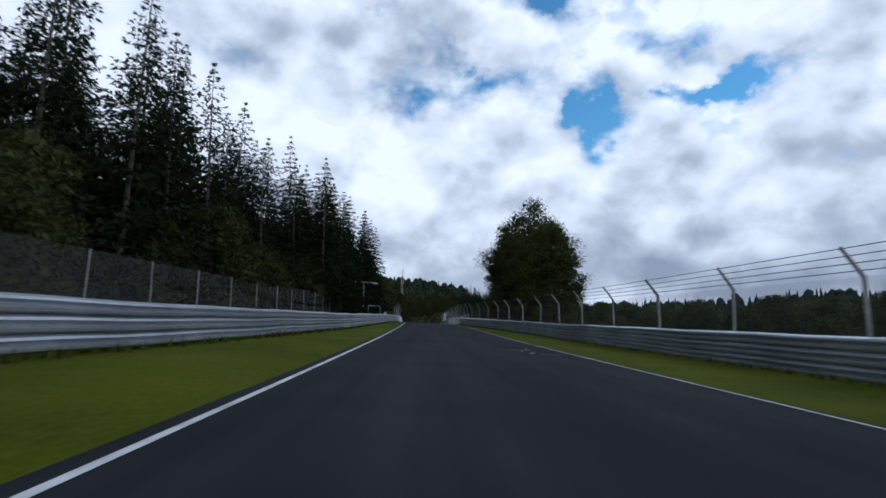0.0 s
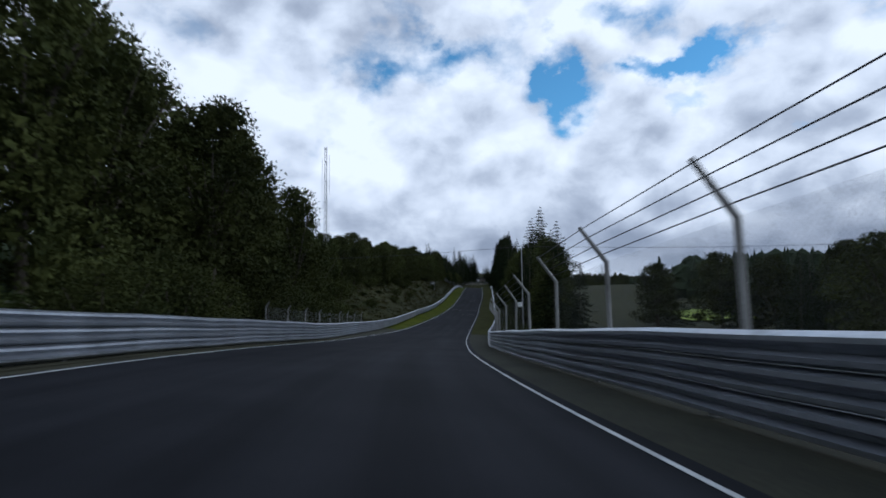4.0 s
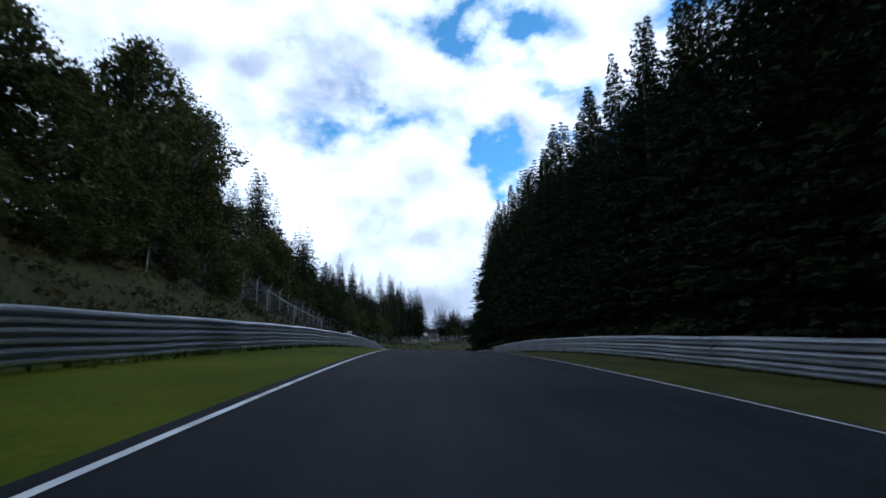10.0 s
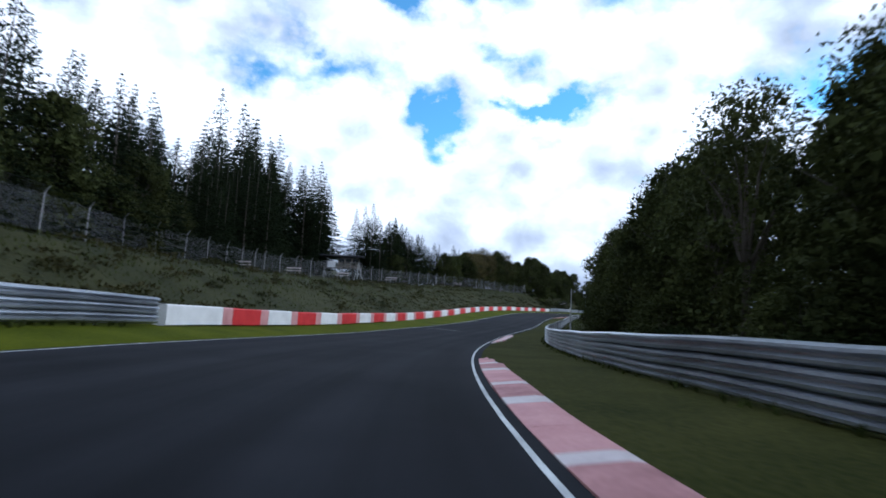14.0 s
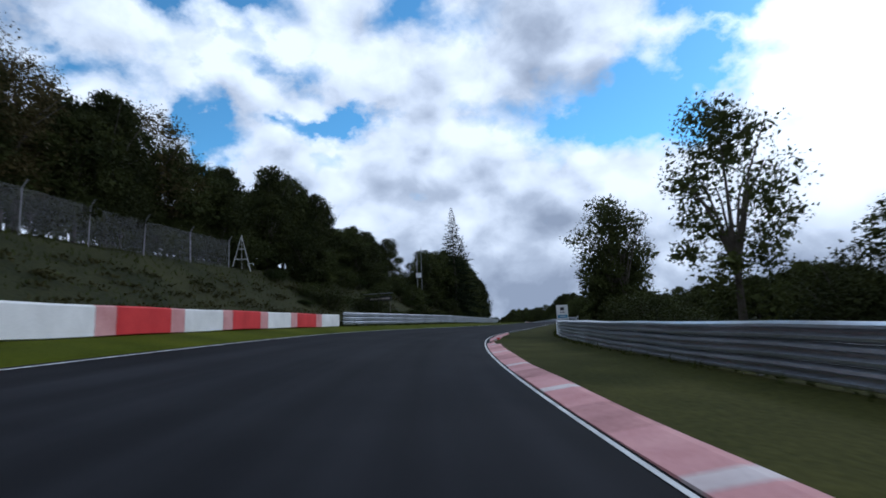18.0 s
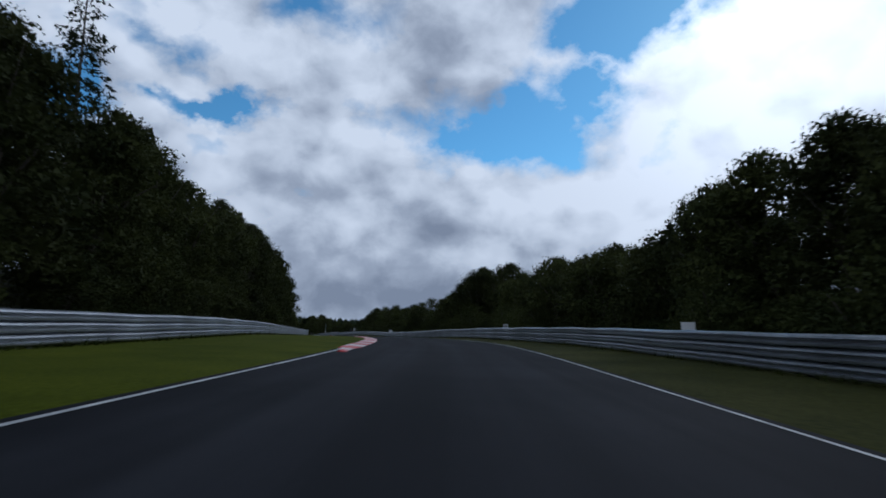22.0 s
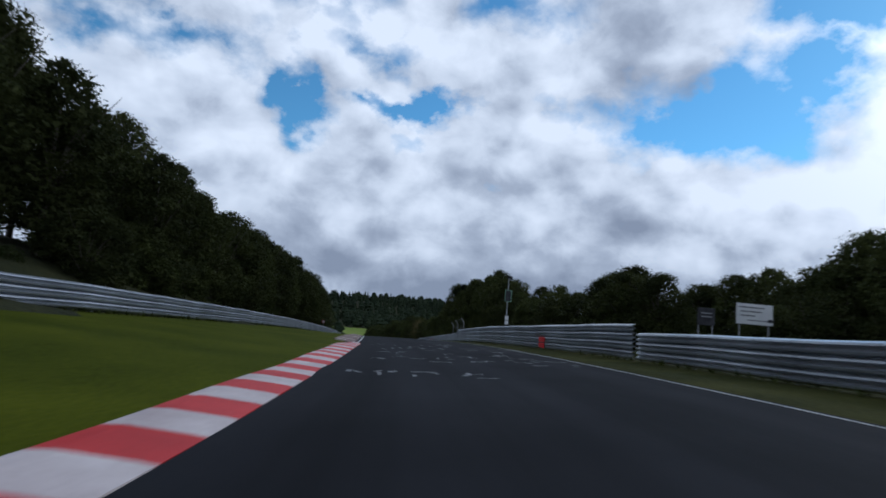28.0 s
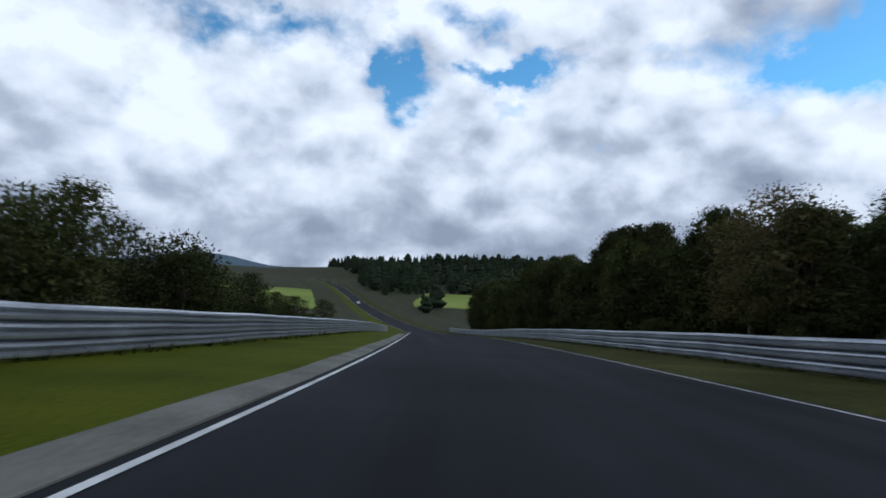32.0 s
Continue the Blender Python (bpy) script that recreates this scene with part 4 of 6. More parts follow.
KINDS = {
    "spruce": (lambda: spruce(11, 20.0, 4.4, 40, size=0.36, dense=1.2), 20.0, "spruce_tree", "tall dark green spruce with drooping branches", "spruce"),
    "spruce_b": (lambda: spruce(23, 18.0, 3.7, 38, ragged=0.3, size=0.34, dense=1.1), 18.0, "fir_tree", "slender ragged dark fir", "fir"),
    "spruce_c": (lambda: spruce(31, 18.0, 4.6, 30, bare=0.16, ragged=0.38, size=0.36, dense=1.3), 18.0, "old_spruce_tree", "old spruce with a bare lower trunk and gaps", "spruce"),
    "tall_spruce": (lambda: spruce(51, 30.0, 5.4, 58, bare=0.09, size=0.40, dense=1.5), 30.0, "spruce_tree", "very tall dense dark spruce with drooping branches", "spruce"),
    "oak": (lambda: broadleaf(3, 12.0, 3.6, 30, 16000, 0.15, 0.16), 12.0, "oak_tree", "full dark green oak with a dense round crown", "broadleaf tree"),
    "ash": (lambda: broadleaf(5, 12.0, 3.0, 32, 16000, 0.14, 0.12), 12.0, "ash_tree", "upright green ash with a dense crown", "broadleaf tree"),
    "tall_ash": (lambda: broadleaf(41, 20.0, 4.4, 50, 26000, 0.16, 0.08, core=5200), 20.0, "ash_tree", "very tall dark ash with leaves down to the ground", "broadleaf tree"),
    "maple": (lambda: broadleaf(17, 7.0, 2.5, 26, 12000, 0.12, 0.06), 7.0, "maple_tree", "low spreading field maple with leaves to the ground", "broadleaf tree"),
    "birch": (lambda: broadleaf(8, 9.0, 2.4, 26, 9500, 0.115, 0.14, open_crown=0.5, core=500), 9.0, "birch_tree", "airy birch with a thin see-through crown", "birch"),
    "autumn": (lambda: broadleaf(9, 11.0, 3.4, 26, 8500, 0.13, 0.22, AUTUMN, 0.5, core=300), 11.0, "rowan_tree", "thin tree with brownish turning leaves", "broadleaf tree"),
    "pine": (lambda: broadleaf(14, 11.0, 2.4, 9, 5200, 0.20, 0.6, SPRUCE, 0.2), 11.0, "pine_tree", "pine with a bare trunk and flat dark crown", "pine"),
    "hawthorn": (lambda: broadleaf(27, 6.0, 2.6, 26, 11000, 0.12, 0.03), 6.0, "hawthorn_tree", "dense hawthorn thicket with leaves down to the ground", "broadleaf tree"),
    "bush": (lambda: shrub(2, 3.0, 1.8, 6500, 0.12), 3.0, "bush", "dense dark green bush", "bush"),
    "bush_b": (lambda: shrub(6, 3.0, 2.0, 6000, 0.115, LEAF), 3.0, "hazel_bush", "loose green hazel bush with fresh leaves", "bush"),
}
MASTERS = {}
GROUPS = {"fir": "firs beside the track", "spruce": "spruces beside the track", "broadleaf tree": "broadleaf trees beside the track", "birch": "birches beside the track", "pine": "pines beside the track", "bush": "bushes behind the barriers"}


def plant_at(kind, p, height, rnd, slim=1.0):
    if kind in ("ash", "oak") and height > 15.5:
        kind = "tall_ash"
    if kind in ("spruce", "spruce_b") and height > 24:
        kind = "tall_spruce"
    if kind in ("bush", "bush_b") and height > 4.2:
        kind = "hawthorn"
    if kind in ("maple", "hawthorn") and height > 9.5:
        kind = "ash"
    make, base, name, label, cat = KINDS[kind]
    k = height / base
    wide = slim * math.sqrt(k) * rnd.uniform(0.9, 1.15)
    m = pose(p[0], p[1], p[2] - 0.05, rnd.uniform(-2, 2), rnd.uniform(-2, 2), rnd.uniform(0, 360)) @ Matrix.Diagonal((wide, wide, k, 1))
    if kind in MASTERS:
        copy_thing(MASTERS[kind], m)
        return
    ob = thing(name, Matrix(), label, cat, GROUPS[cat])
    bm, crown = make()
    part("trunk" if cat != "bush" else "stem", bm, BARK, ob)
    piece("crown" if cat != "bush" else "foliage", crown, ob)
    MASTERS[kind] = ob
    ob.matrix_basis = m


def plant(kind, s, lat, height, rnd, slim=1.0):
    plant_at(kind, ground(s, lat), height, rnd, slim)


# tree tops over the road, 8 m behind the barrier: s, metres
TOPS_LEFT = [(0, 19), (20, 19), (40, 20), (60, 19), (80, 19), (100, 20), (125, 12.5), (140, 15.5), (150, 17.5), (160, 18.5), (174, 20.5), (184, 19), (190, 12), (200, 10.5), (220, 13), (245, 14), (262, 13), (270, 12), (280, 15), (300, 12), (315, 13.5), (330, 15), (336, 12), (342, 12.5),
             (350, 12.5), (358, 12), (372, 12.5), (390, 17), (402, 18.5), (412, 19), (430, 18), (450, 18), (470, 18.5), (490, 20), (510, 21)]
TOPS_LEFT += [(530, 18), (545, 14), (557, 12), (566, 12.5), (576, 13.5), (591, 13.5), (605, 13), (620, 12), (640, 12), (650, 13.5), (664, 13.5), (672, 14), (680, 15.5), (692, 15.5), (700, 12), (709, 12.5), (718, 14), (727, 16), (738, 19), (750, 17), (765, 16.5), (785, 16), (800, 16), (820, 18), (850, 18), (880, 14.5), (900, 16),
              (925, 15), (950, 16.5), (970, 14.9), (990, 13.9), (1010, 13.2), (1035, 14.5), (1065, 15.5), (1078, 12), (1084, 6.0), (1100, 5.5), (1130, 3.6)]
TOPS_RIGHT = [(0, 4.2), (50, 4.5), (56, 17), (66, 20), (76, 19), (92, 17), (98, 5), (116, 4), (170, 5), (190, 6.5), (205, 11), (220, 14), (240, 17), (260, 20.5), (280, 20.5), (300, 20), (320, 21.5), (340, 24.5), (360, 28), (380, 29),
              (400, 30), (416, 32), (442, 35), (478, 37), (482, 34), (484, 16), (490, 13.5), (520, 11.5), (545, 12.5), (560, 14), (575, 12), (600, 9)]
TOPS_RIGHT += [(625, 7), (640, 7.5), (670, 6.4), (700, 5), (712, 4), (725, 5), (731, 7.4), (744, 7.8), (748, 5.5), (757, 7), (764, 11), (772, 8.5), (778, 6.5), (786, 9), (795, 7.2), (808, 6.8), (813, 10), (822, 11), (828, 8.5), (834, 8), (842, 6.5), (850, 5), (856, 5.5), (863, 9), (870, 7), (880, 7.5), (893, 8), (910, 9), (930, 8.5), (955, 7.6),
               (980, 5.4), (1000, 6), (1020, 11.5), (1040, 13), (1060, 13), (1072, 9), (1084, 8.4), (1095, 7.4), (1104, 7.4), (1120, 9.5), (1140, 12), (1170, 12.5), (1215, 12)]
TOPS = {-1: np.array(TOPS_LEFT, float), 1: np.array(TOPS_RIGHT, float)}


def top_over_road(s, side, off):
    return float(np.interp(s, TOPS[side][:, 0], TOPS[side][:, 1])) * (0.64 + 0.045 * off)


# stands: s from, to, side, metres behind the barrier from, to, spacing, share of the top from, to, kinds
STANDS = [
    (60, 104, -1, 4.8, 8.0, 2.8, 0.95, 1.1, ("spruce", "spruce_c", "spruce_c")),
    (2, 92, -1, 8, 14, 2.2, 0.85, 1.05, ("spruce_c", "spruce_b", "spruce_c", "spruce")),
    (-4, 112, -1, 14, 26, 1.3, 0.62, 0.85, ("spruce", "spruce_b", "spruce")),
    (200, 350, -1, 9.5, 14, 1.5, 0.22, 0.42, ("bush", "bush_b", "hawthorn")),
    (-4, 90, -1, 7.5, 11, 3.4, 0.2, 0.42, ("maple", "bush", "bush_b")),
    (126, 200, -1, 5, 10, 3.0, 0.8, 1.04, ("oak", "ash", "ash")),
    (124, 204, -1, 2.2, 4, 3.0, 0.16, 0.30, ("bush_b", "bush")),
    (200, 262, -1, 9, 14, 2.8, 0.85, 1.1, ("oak", "maple", "ash")),
    (262, 346, -1, 10.5, 15, 2.6, 0.9, 1.15, ("maple", "maple", "birch", "bush_b", "oak")),
    (205, 346, -1, 5.5, 9, 8, 0.16, 0.28, ("bush", "bush_b")),
    (338, 402, -1, 7.5, 10, 3.0, 0.36, 0.52, ("maple", "bush_b")),
    (694, 716, -1, 15, 20, 2.4, 0.75, 0.95, ("ash", "maple", "oak")),
    (342, 402, -1, 9, 14, 2.6, 0.7, 1.0, ("ash", "oak", "birch", "maple")),
    (108, 128, -1, 4.5, 9, 2.4, 0.5, 0.68, ("ash", "maple", "oak")),
    (612, 645, -1, 20, 26, 2.4, 0.4, 0.6, ("maple", "birch")),
    (402, 556, -1, 10.5, 16, 1.9, 0.8, 1.0, ("spruce", "spruce_b", "spruce", "spruce_c")),
    (546, 576, -1, 25, 34, 1.1, 0.9, 1.05, ("spruce", "spruce_b", "spruce_c")),
    (574, 612, -1, 34, 42, 1.1, 0.95, 1.12, ("spruce", "spruce_b", "spruce_c")),
    (606, 630, -1, 20, 28, 0.9, 0.95, 1.12, ("spruce", "spruce_b", "spruce")),
    (630, 655, -1, 16, 25, 1.2, 0.85, 1.0, ("spruce", "spruce_b", "spruce")),
    (395, 550, -1, 10, 12, 4.2, 0.35, 0.55, ("maple", "maple", "birch")),
    (640, 690, -1, 13, 15, 3.0, 0.35, 0.55, ("maple", "maple", "birch")),
    (644, 667, -1, 13, 17, 2.6, 0.95, 1.1, ("autumn", "autumn", "ash")),
    (630, 650, -1, 15, 19, 3.0, 0.85, 1.0, ("ash", "spruce_b", "oak")),
    (670, 706, -1, 3.5, 8, 2.6, 0.16, 0.26, ("bush", "bush_b")),
    (640, 720, -1, 13, 18, 1.7, 0.75, 0.95, ("maple", "ash", "oak")),
    (668, 722, -1, 8.5, 13, 1.5, 0.35, 0.6, ("maple", "bush", "bush_b")),
    (714, 862, -1, 4.5, 9, 2.9, 0.8, 1.0, ("ash", "oak", "ash")),
    (694, 716, -1, 6, 14, 1.8, 0.3, 0.5, ("maple", "bush")),
    (700, 862, -1, 3, 4.5, 3.0, 0.2, 0.4, ("bush", "maple")),
    (862, 1012, -1, 5, 10, 2.9, 0.8, 1.0, ("ash", "oak", "ash", "maple")),
    (905, 1030, -1, 10, 16, 4.5, 0.75, 0.95, ("ash", "oak", "tall_ash")),
    (862, 1012, -1, 4, 6, 3.4, 0.25, 0.45, ("bush", "maple")),
    (1012, 1076, -1, 5, 10, 2.0, 0.75, 1.0, ("ash", "oak", "oak")),
    (1020, 1078, -1, 5, 10, 3.0, 0.3, 0.5, ("bush", "birch", "bush_b")),
    (1078, 1135, -1, 3.5, 9, 1.8, 0.7, 1.05, ("bush", "birch", "bush_b")),
    (60, 82, 1, 4.5, 9, 2.3, 0.85, 1.05, ("oak", "ash", "ash", "birch")),
    (200, 292, 1, 4.5, 10, 1.7, 0.8, 1.08, ("spruce", "spruce_c", "spruce_b", "ash")),
    (195, 330, 1, 3.6, 5.6, 2.0, 0.16, 0.34, ("bush", "bush_b", "maple")),
    (288, 479, 1, 5.2, 7.2, 1.6, 1.0, 1.12, ("spruce", "spruce_b", "spruce")),
    (290, 478, 1, 6.6, 7.6, 2.2, 0.25, 0.45, ("spruce_b", "spruce")),
    (485, 580, 1, 5, 9.5, 2.4, 0.75, 1.0, ("oak", "ash", "maple", "birch")),
    (485, 580, 1, 4.2, 5.6, 3.0, 0.25, 0.42, ("bush", "maple")),
    (580, 720, 1, 3.5, 8, 2.7, 0.22, 0.42, ("bush", "bush_b", "bush")),
        (726, 946, 1, 4.5, 10, 2.0, 0.8, 1.1, ("maple", "ash", "birch", "maple")),
    (716, 946, 1, 3.2, 5, 2.4, 0.4, 0.62, ("bush", "bush_b")),
    (942, 986, 1, 12, 19, 1.3, 0.62, 0.85, ("oak", "maple", "ash")),
    (942, 986, 1, 10, 14, 1.8, 0.3, 0.5, ("bush", "maple", "bush_b")),
    (640, 800, 1, 13, 24, 1.5, 0.32, 0.46, ("spruce_b", "maple", "bush", "maple")),
    (968, 1135, 1, 6, 12, 1.9, 0.85, 1.15, ("oak", "maple", "ash", "maple")),
    (968, 1013, 1, 4, 6, 3.4, 0.25, 0.45, ("bush", "maple")),
    (1040, 1135, 1, 4, 6, 3.0, 0.25, 0.45, ("bush", "maple")),
    (1135, 1212, 1, 4, 10, 2.4, 0.8, 1.1, ("oak", "maple", "ash")),
]
for _k, (_s0, _s1, _side, _o0, _o1, _gap, _f0, _f1, _kinds) in enumerate(STANDS):
    _rnd = random.Random(100 + _k)
    _q = _s0
    while _q < _s1:
        _s = _q + _rnd.uniform(-0.4, 0.4) * _gap
        _off = _rnd.uniform(_o0, _o1)
        if _side < 0 and _off > 9 and 392 < _s < 670:
            _off = max(_off, rail_lat(_s, -1) - bend_fence(_s) + 1.8 + 0.4 * (_off - _o0))
        _p = ground(_s, rail_lat(_s, _side) + _side * _off)
        _h = top_over_road(_s, _side, _off) * _rnd.uniform(_f0, _f1) - max(0.0, _p.z - along(_s)[0][2]) * min(1.0, 2 * _f0)
        plant_at(_rnd.choice(_kinds), _p, max(1.3, _h), _rnd)
        _q += _gap

# single trees that stand out: kind, x, y, height
_rnd = random.Random(77)
for _kind, _x, _y, _h in (("spruce", 166.5, 683, 26.5), ("spruce_b", 171, 688, 15), ("spruce_b", 201, 719, 24), ("spruce_b", 329, 926, 15), ("ash", 123, 611, 6), ("birch", 112, 588, 6.5), ("birch", 118, 583, 7), ("spruce_b", -16.2, 128.6, 19)):
    plant_at(_kind, (_x, _y, land_z(_x, _y)), _h, _rnd)


for _kind, _s, _lat, _h in (("birch", 671, 12.4, 10.0), ("birch", 669.5, 13.2, 9.0), ("maple", 672.5, 12.6, 6.6), ("ash", 820, 15, 9.8), ("birch", 817, 13, 9), ("autumn", 1104, 15, 9.2), ("autumn", 1108, 16, 8.6), ("birch", 1086.0, -13.2, 8.0), ("birch", 647, 13, 8.8), ("pine", 1052, 16, 13)):
    plant(_kind, _s, _lat, _h, _rnd)


_rnd = random.Random(31)
for _k in range(95):
    _x, _y = _rnd.uniform(26, 64), 24 + 196 * (_k + _rnd.random()) / 95
    _d = math.sqrt(np.min((GRID[:, 0] - _x) ** 2 + (GRID[:, 1] - _y) ** 2))
    if _d > 24:
        _z = land_z(_x, _y)
        _h = 0.3 + (0.09 if _y < 150 else 0.13) * _d * _rnd.uniform(0.7, 1.15) - _z
        plant_at(_rnd.choice(("spruce_b", "spruce", "ash", "oak")), (_x, _y, _z), max(6.0, _h), _rnd, 1.25)


def far_woods(name, spots, mat, label):
    """Far trees as one body of many small jagged crowns; spots: x, y, ground height, tree height, conifer or not."""
    rng = np.random.default_rng(5)
    verts, faces = [], []
    for x, y, z, h, conifer in spots:
        n, base = 7, len(verts)
        w = h * (0.19 if conifer else 0.36)
        rings = ((0.0, 0.9), (0.22, 1.0), (0.25, 0.6), (0.45, 0.8), (0.48, 0.45), (0.67, 0.52), (0.70, 0.28), (0.86, 0.2)) if conifer else ((0.05, 0.7), (0.3, 1.15), (0.45, 0.85), (0.6, 1.0), (0.75, 0.6), (0.9, 0.5))
        for f, r in rings:
            for j in range(n):
                a = 6.283 * j / n + rng.uniform(-.35, .35)
                q = w * r * rng.uniform(0.6, 1.3)
                verts.append((x + math.cos(a) * q, y + math.sin(a) * q, z - 0.3 + h * f + h * rng.uniform(-0.04, 0.04)))
        verts.append((x, y, z + h))
        m = len(rings)
        for k in range(m - 1):
            for j in range(n):
                a, b = base + k * n + j, base + k * n + (j + 1) % n
                faces.append((a, b, b + n, a + n))
        for j in range(n):
            faces.append((base + (m - 1) * n + j, base + (m - 1) * n + (j + 1) % n, base + m * n))
    ob = piece(name, mesh_of(name, verts, faces, mat))
    tagged(ob, label, "woods", "", "stuff")


def wood_spots(seed, n, x0, x1, y0, y1, h0, h1, conifer=0.7, clear=45.0):
    rng = np.random.default_rng(seed)
    out = []
    for k in range(n):
        x, y = rng.uniform(x0, x1), rng.uniform(y0, y1)
        if np.min((GRID[:, 0] - x) ** 2 + (GRID[:, 1] - y) ** 2) < clear**2:
            continue
        out.append((x, y, land_z(x, y), rng.uniform(h0, h1), rng.random() < conifer))
    return out


far_woods("far_woods", wood_spots(1, 1500, -420, 40, 640, 1050, 12, 20, 0.6), FAR_GREEN, "dark mixed woods covering a distant hill")
far_woods("far_woods", wood_spots(2, 420, 66, 200, -20, 190, 9, 14, 0.8, 62) + wood_spots(15, 260, 66, 130, 110, 330, 9, 13, 0.7, 62) + wood_spots(12, 200, 96, 220, 180, 340, 9, 13, 0.8, 42), FAR_GREEN, "dark spruce woods across the small valley")
far_woods("far_woods", wood_spots(3, 1100, 520, 1150, 1480, 1800, 12, 18, 0.8), FAR_GREEN, "dark spruce woods along a distant ridge")
far_woods("far_woods", wood_spots(4, 500, 180, 420, 500, 720, 5, 9, 0.4, 60), FAR_GREEN, "low dark woods beyond the hedge")
far_woods("far_woods", [q for q in wood_spots(7, 1300, 455, 760, 1130, 1480, 8, 14, 0.7, 26) if math.hypot(q[0] - 532, q[1] - 1285) > 62 and not (q[1] < 1285 and abs(q[0] - 376 - 0.474 * (q[1] - 956)) < 24)], FAR_GREEN, "dark mixed woods round a far meadow")
far_woods("far_woods", wood_spots(6, 300, -140, -40, 100, 420, 9, 14, 0.4, 40), FAR_GREEN, "dark woods behind the bank")

def brambles(seed, spans, label):
    """Low uneven mounds of weeds and brambles on the banks."""
    rng = np.random.default_rng(seed)
    pts, nor, big = [], [], []
    for s0, s1, near, far, per_m in spans:
        for k in range(int((s1 - s0) * per_m)):
            s = rng.uniform(s0, s1)
            p = ground(s, rail_lat(s, -1) - rng.uniform(near, far))
            r = rng.uniform(0.25, 0.75)
            d = rng.normal(size=(46, 3))
            d[:, 2] = np.abs(d[:, 2])
            d /= np.linalg.norm(d, axis=1)[:, None]
            pts.append(np.array(p) + d * r * np.array([1.5, 1.5, 0.75]) * rng.uniform(0.6, 1.05, 46)[:, None])
            nor.append(d)
    v, f = leaf_faces(rng, np.concatenate(pts), 0.17, np.concatenate(nor))
    tagged(piece("brambles", mesh_of("brambles", v, f, BRAMBLE)), label, "weeds", "", "stuff")


BRAMBLE = material("bramble_leaves", (0.016, 0.020, 0.006), (0.060, 0.052, 0.018), 0.9, 0.3, 4, 0, translucent=0.12)
brambles(3, [(205, 420, 0.8, 11, 5.0), (420, 530, 0.8, 9, 4.0), (530, 640, 2, 15, 4.0), (640, 730, 0.8, 9, 4.0), (1020, 1130, 0.8, 7, 2.5)], "low brown-green brambles and weeds covering the banks")

# ---- fields and far hills ----


def meadow(x, y, wx, wy, turn, label):
    n = 14
    verts, faces = [], []
    c, s = math.cos(radians(turn)), math.sin(radians(turn))
    for j in range(n + 1):
        for i in range(n + 1):
            u, v = (i / n - 0.5) * wx, (j / n - 0.5) * wy
            k = 1 + 0.06 * math.sin(9.0 * i / n + 5.0 * j / n)
            px, py = x + c * u * k - s * v, y + s * u * k + c * v
            verts.append((px, py, land_z(px, py) + 0.3))
    for j in range(n):
        for i in range(n):
            a = j * (n + 1) + i
            faces.append((a, a + 1, a + n + 2, a + n + 1))
    tagged(piece("meadow", mesh_of("meadow", verts, faces, FIELD, smooth_faces=True)), label, "meadow", "", "structure")


meadow(532, 1288, 74, 110, -22, "bright green meadow among dark woods")
meadow(380, 1285, 96, 150, -8, "bright green meadow beside the far road")
meadow(46, 233, 12, 26, -10, "pale green meadow across the valley")


def far_ridge(r, a0, a1, base, height, seed, mat, label):
    """A distant ridge round the place: a wall of land with a waved top, seen as hills."""
    verts, faces, n = [], [], 80
    for i in range(n + 1):
        a = radians(a0 + (a1 - a0) * i / n)
        h = height * (0.55 + 0.25 * math.sin(3.1 * a * 3 + seed) + 0.14 * math.sin(9.7 * a * 2 + seed * 2) + 0.05 * math.sin(41 * a + seed))
        for k, f in ((0.86, 0.0), (1.0, 1.0), (1.2, 0.6)):
            verts.append((340 + r * k * math.sin(a), 950 + r * k * math.cos(a), base + h * f))
        if i:
            b = 3 * i
            faces += [(b - 3, b, b + 1, b - 2), (b - 2, b + 1, b + 2, b - 1)]
    tagged(piece("distant_hills", mesh_of("distant_hills", verts, faces, mat, smooth_faces=True)), label, "hills", "", "structure")


far_ridge(2300, -70, 60, -40, 105, 1.3, HAZE_BLUE, "wooded hills on the horizon with blue haze put into their colour")
far_ridge(1500, -120, -20, -30, 95, 2.1, FAR_GREEN, "dark wooded ridge in the distance")
far_ridge(1500, 40, 190, -30, 90, 4.0, FAR_GREEN, "dark wooded ridge in the distance")


# ---- boards, signs and masts ----
def sign_board(s, lat, bottom, width, height, label, name="sign_board", face=None, bars=(), posts=2, turn=0.0, category="sign", depth=0.04):
    """A flat board that looks back along the road, on posts; bars: (x, z, w, h, material) as shares of the face."""
    m = at(s, lat, 0, turn)
    ob = thing(name, m, label, category)
    bm = bmesh.new()
    box(bm, (width, depth, height), Matrix.Translation((0, 0, bottom + height / 2)), 0.008)
    panel = part("panel", bm, face or SIGN_WHITE, ob)
    for k in range(posts):
        x = 0 if posts == 1 else width * (k / (posts - 1) - 0.5) * 0.8
        bm = bmesh.new()
        tube(bm, (x, depth * 0.5 + 0.03, -0.3), (x, depth * 0.5 + 0.03, bottom + height * 0.9), 0.03, 0.03, 8)
        part("post", bm, POST_STEEL, ob)
    for x, z, w, h, mat in bars:
        bm = bmesh.new()
        box(bm, (w * width, 0.006, h * height), Matrix.Translation((x * width, -depth / 2 - 0.004, bottom + (0.5 + z) * height)))
        part("print", bm, mat, panel)
    return ob


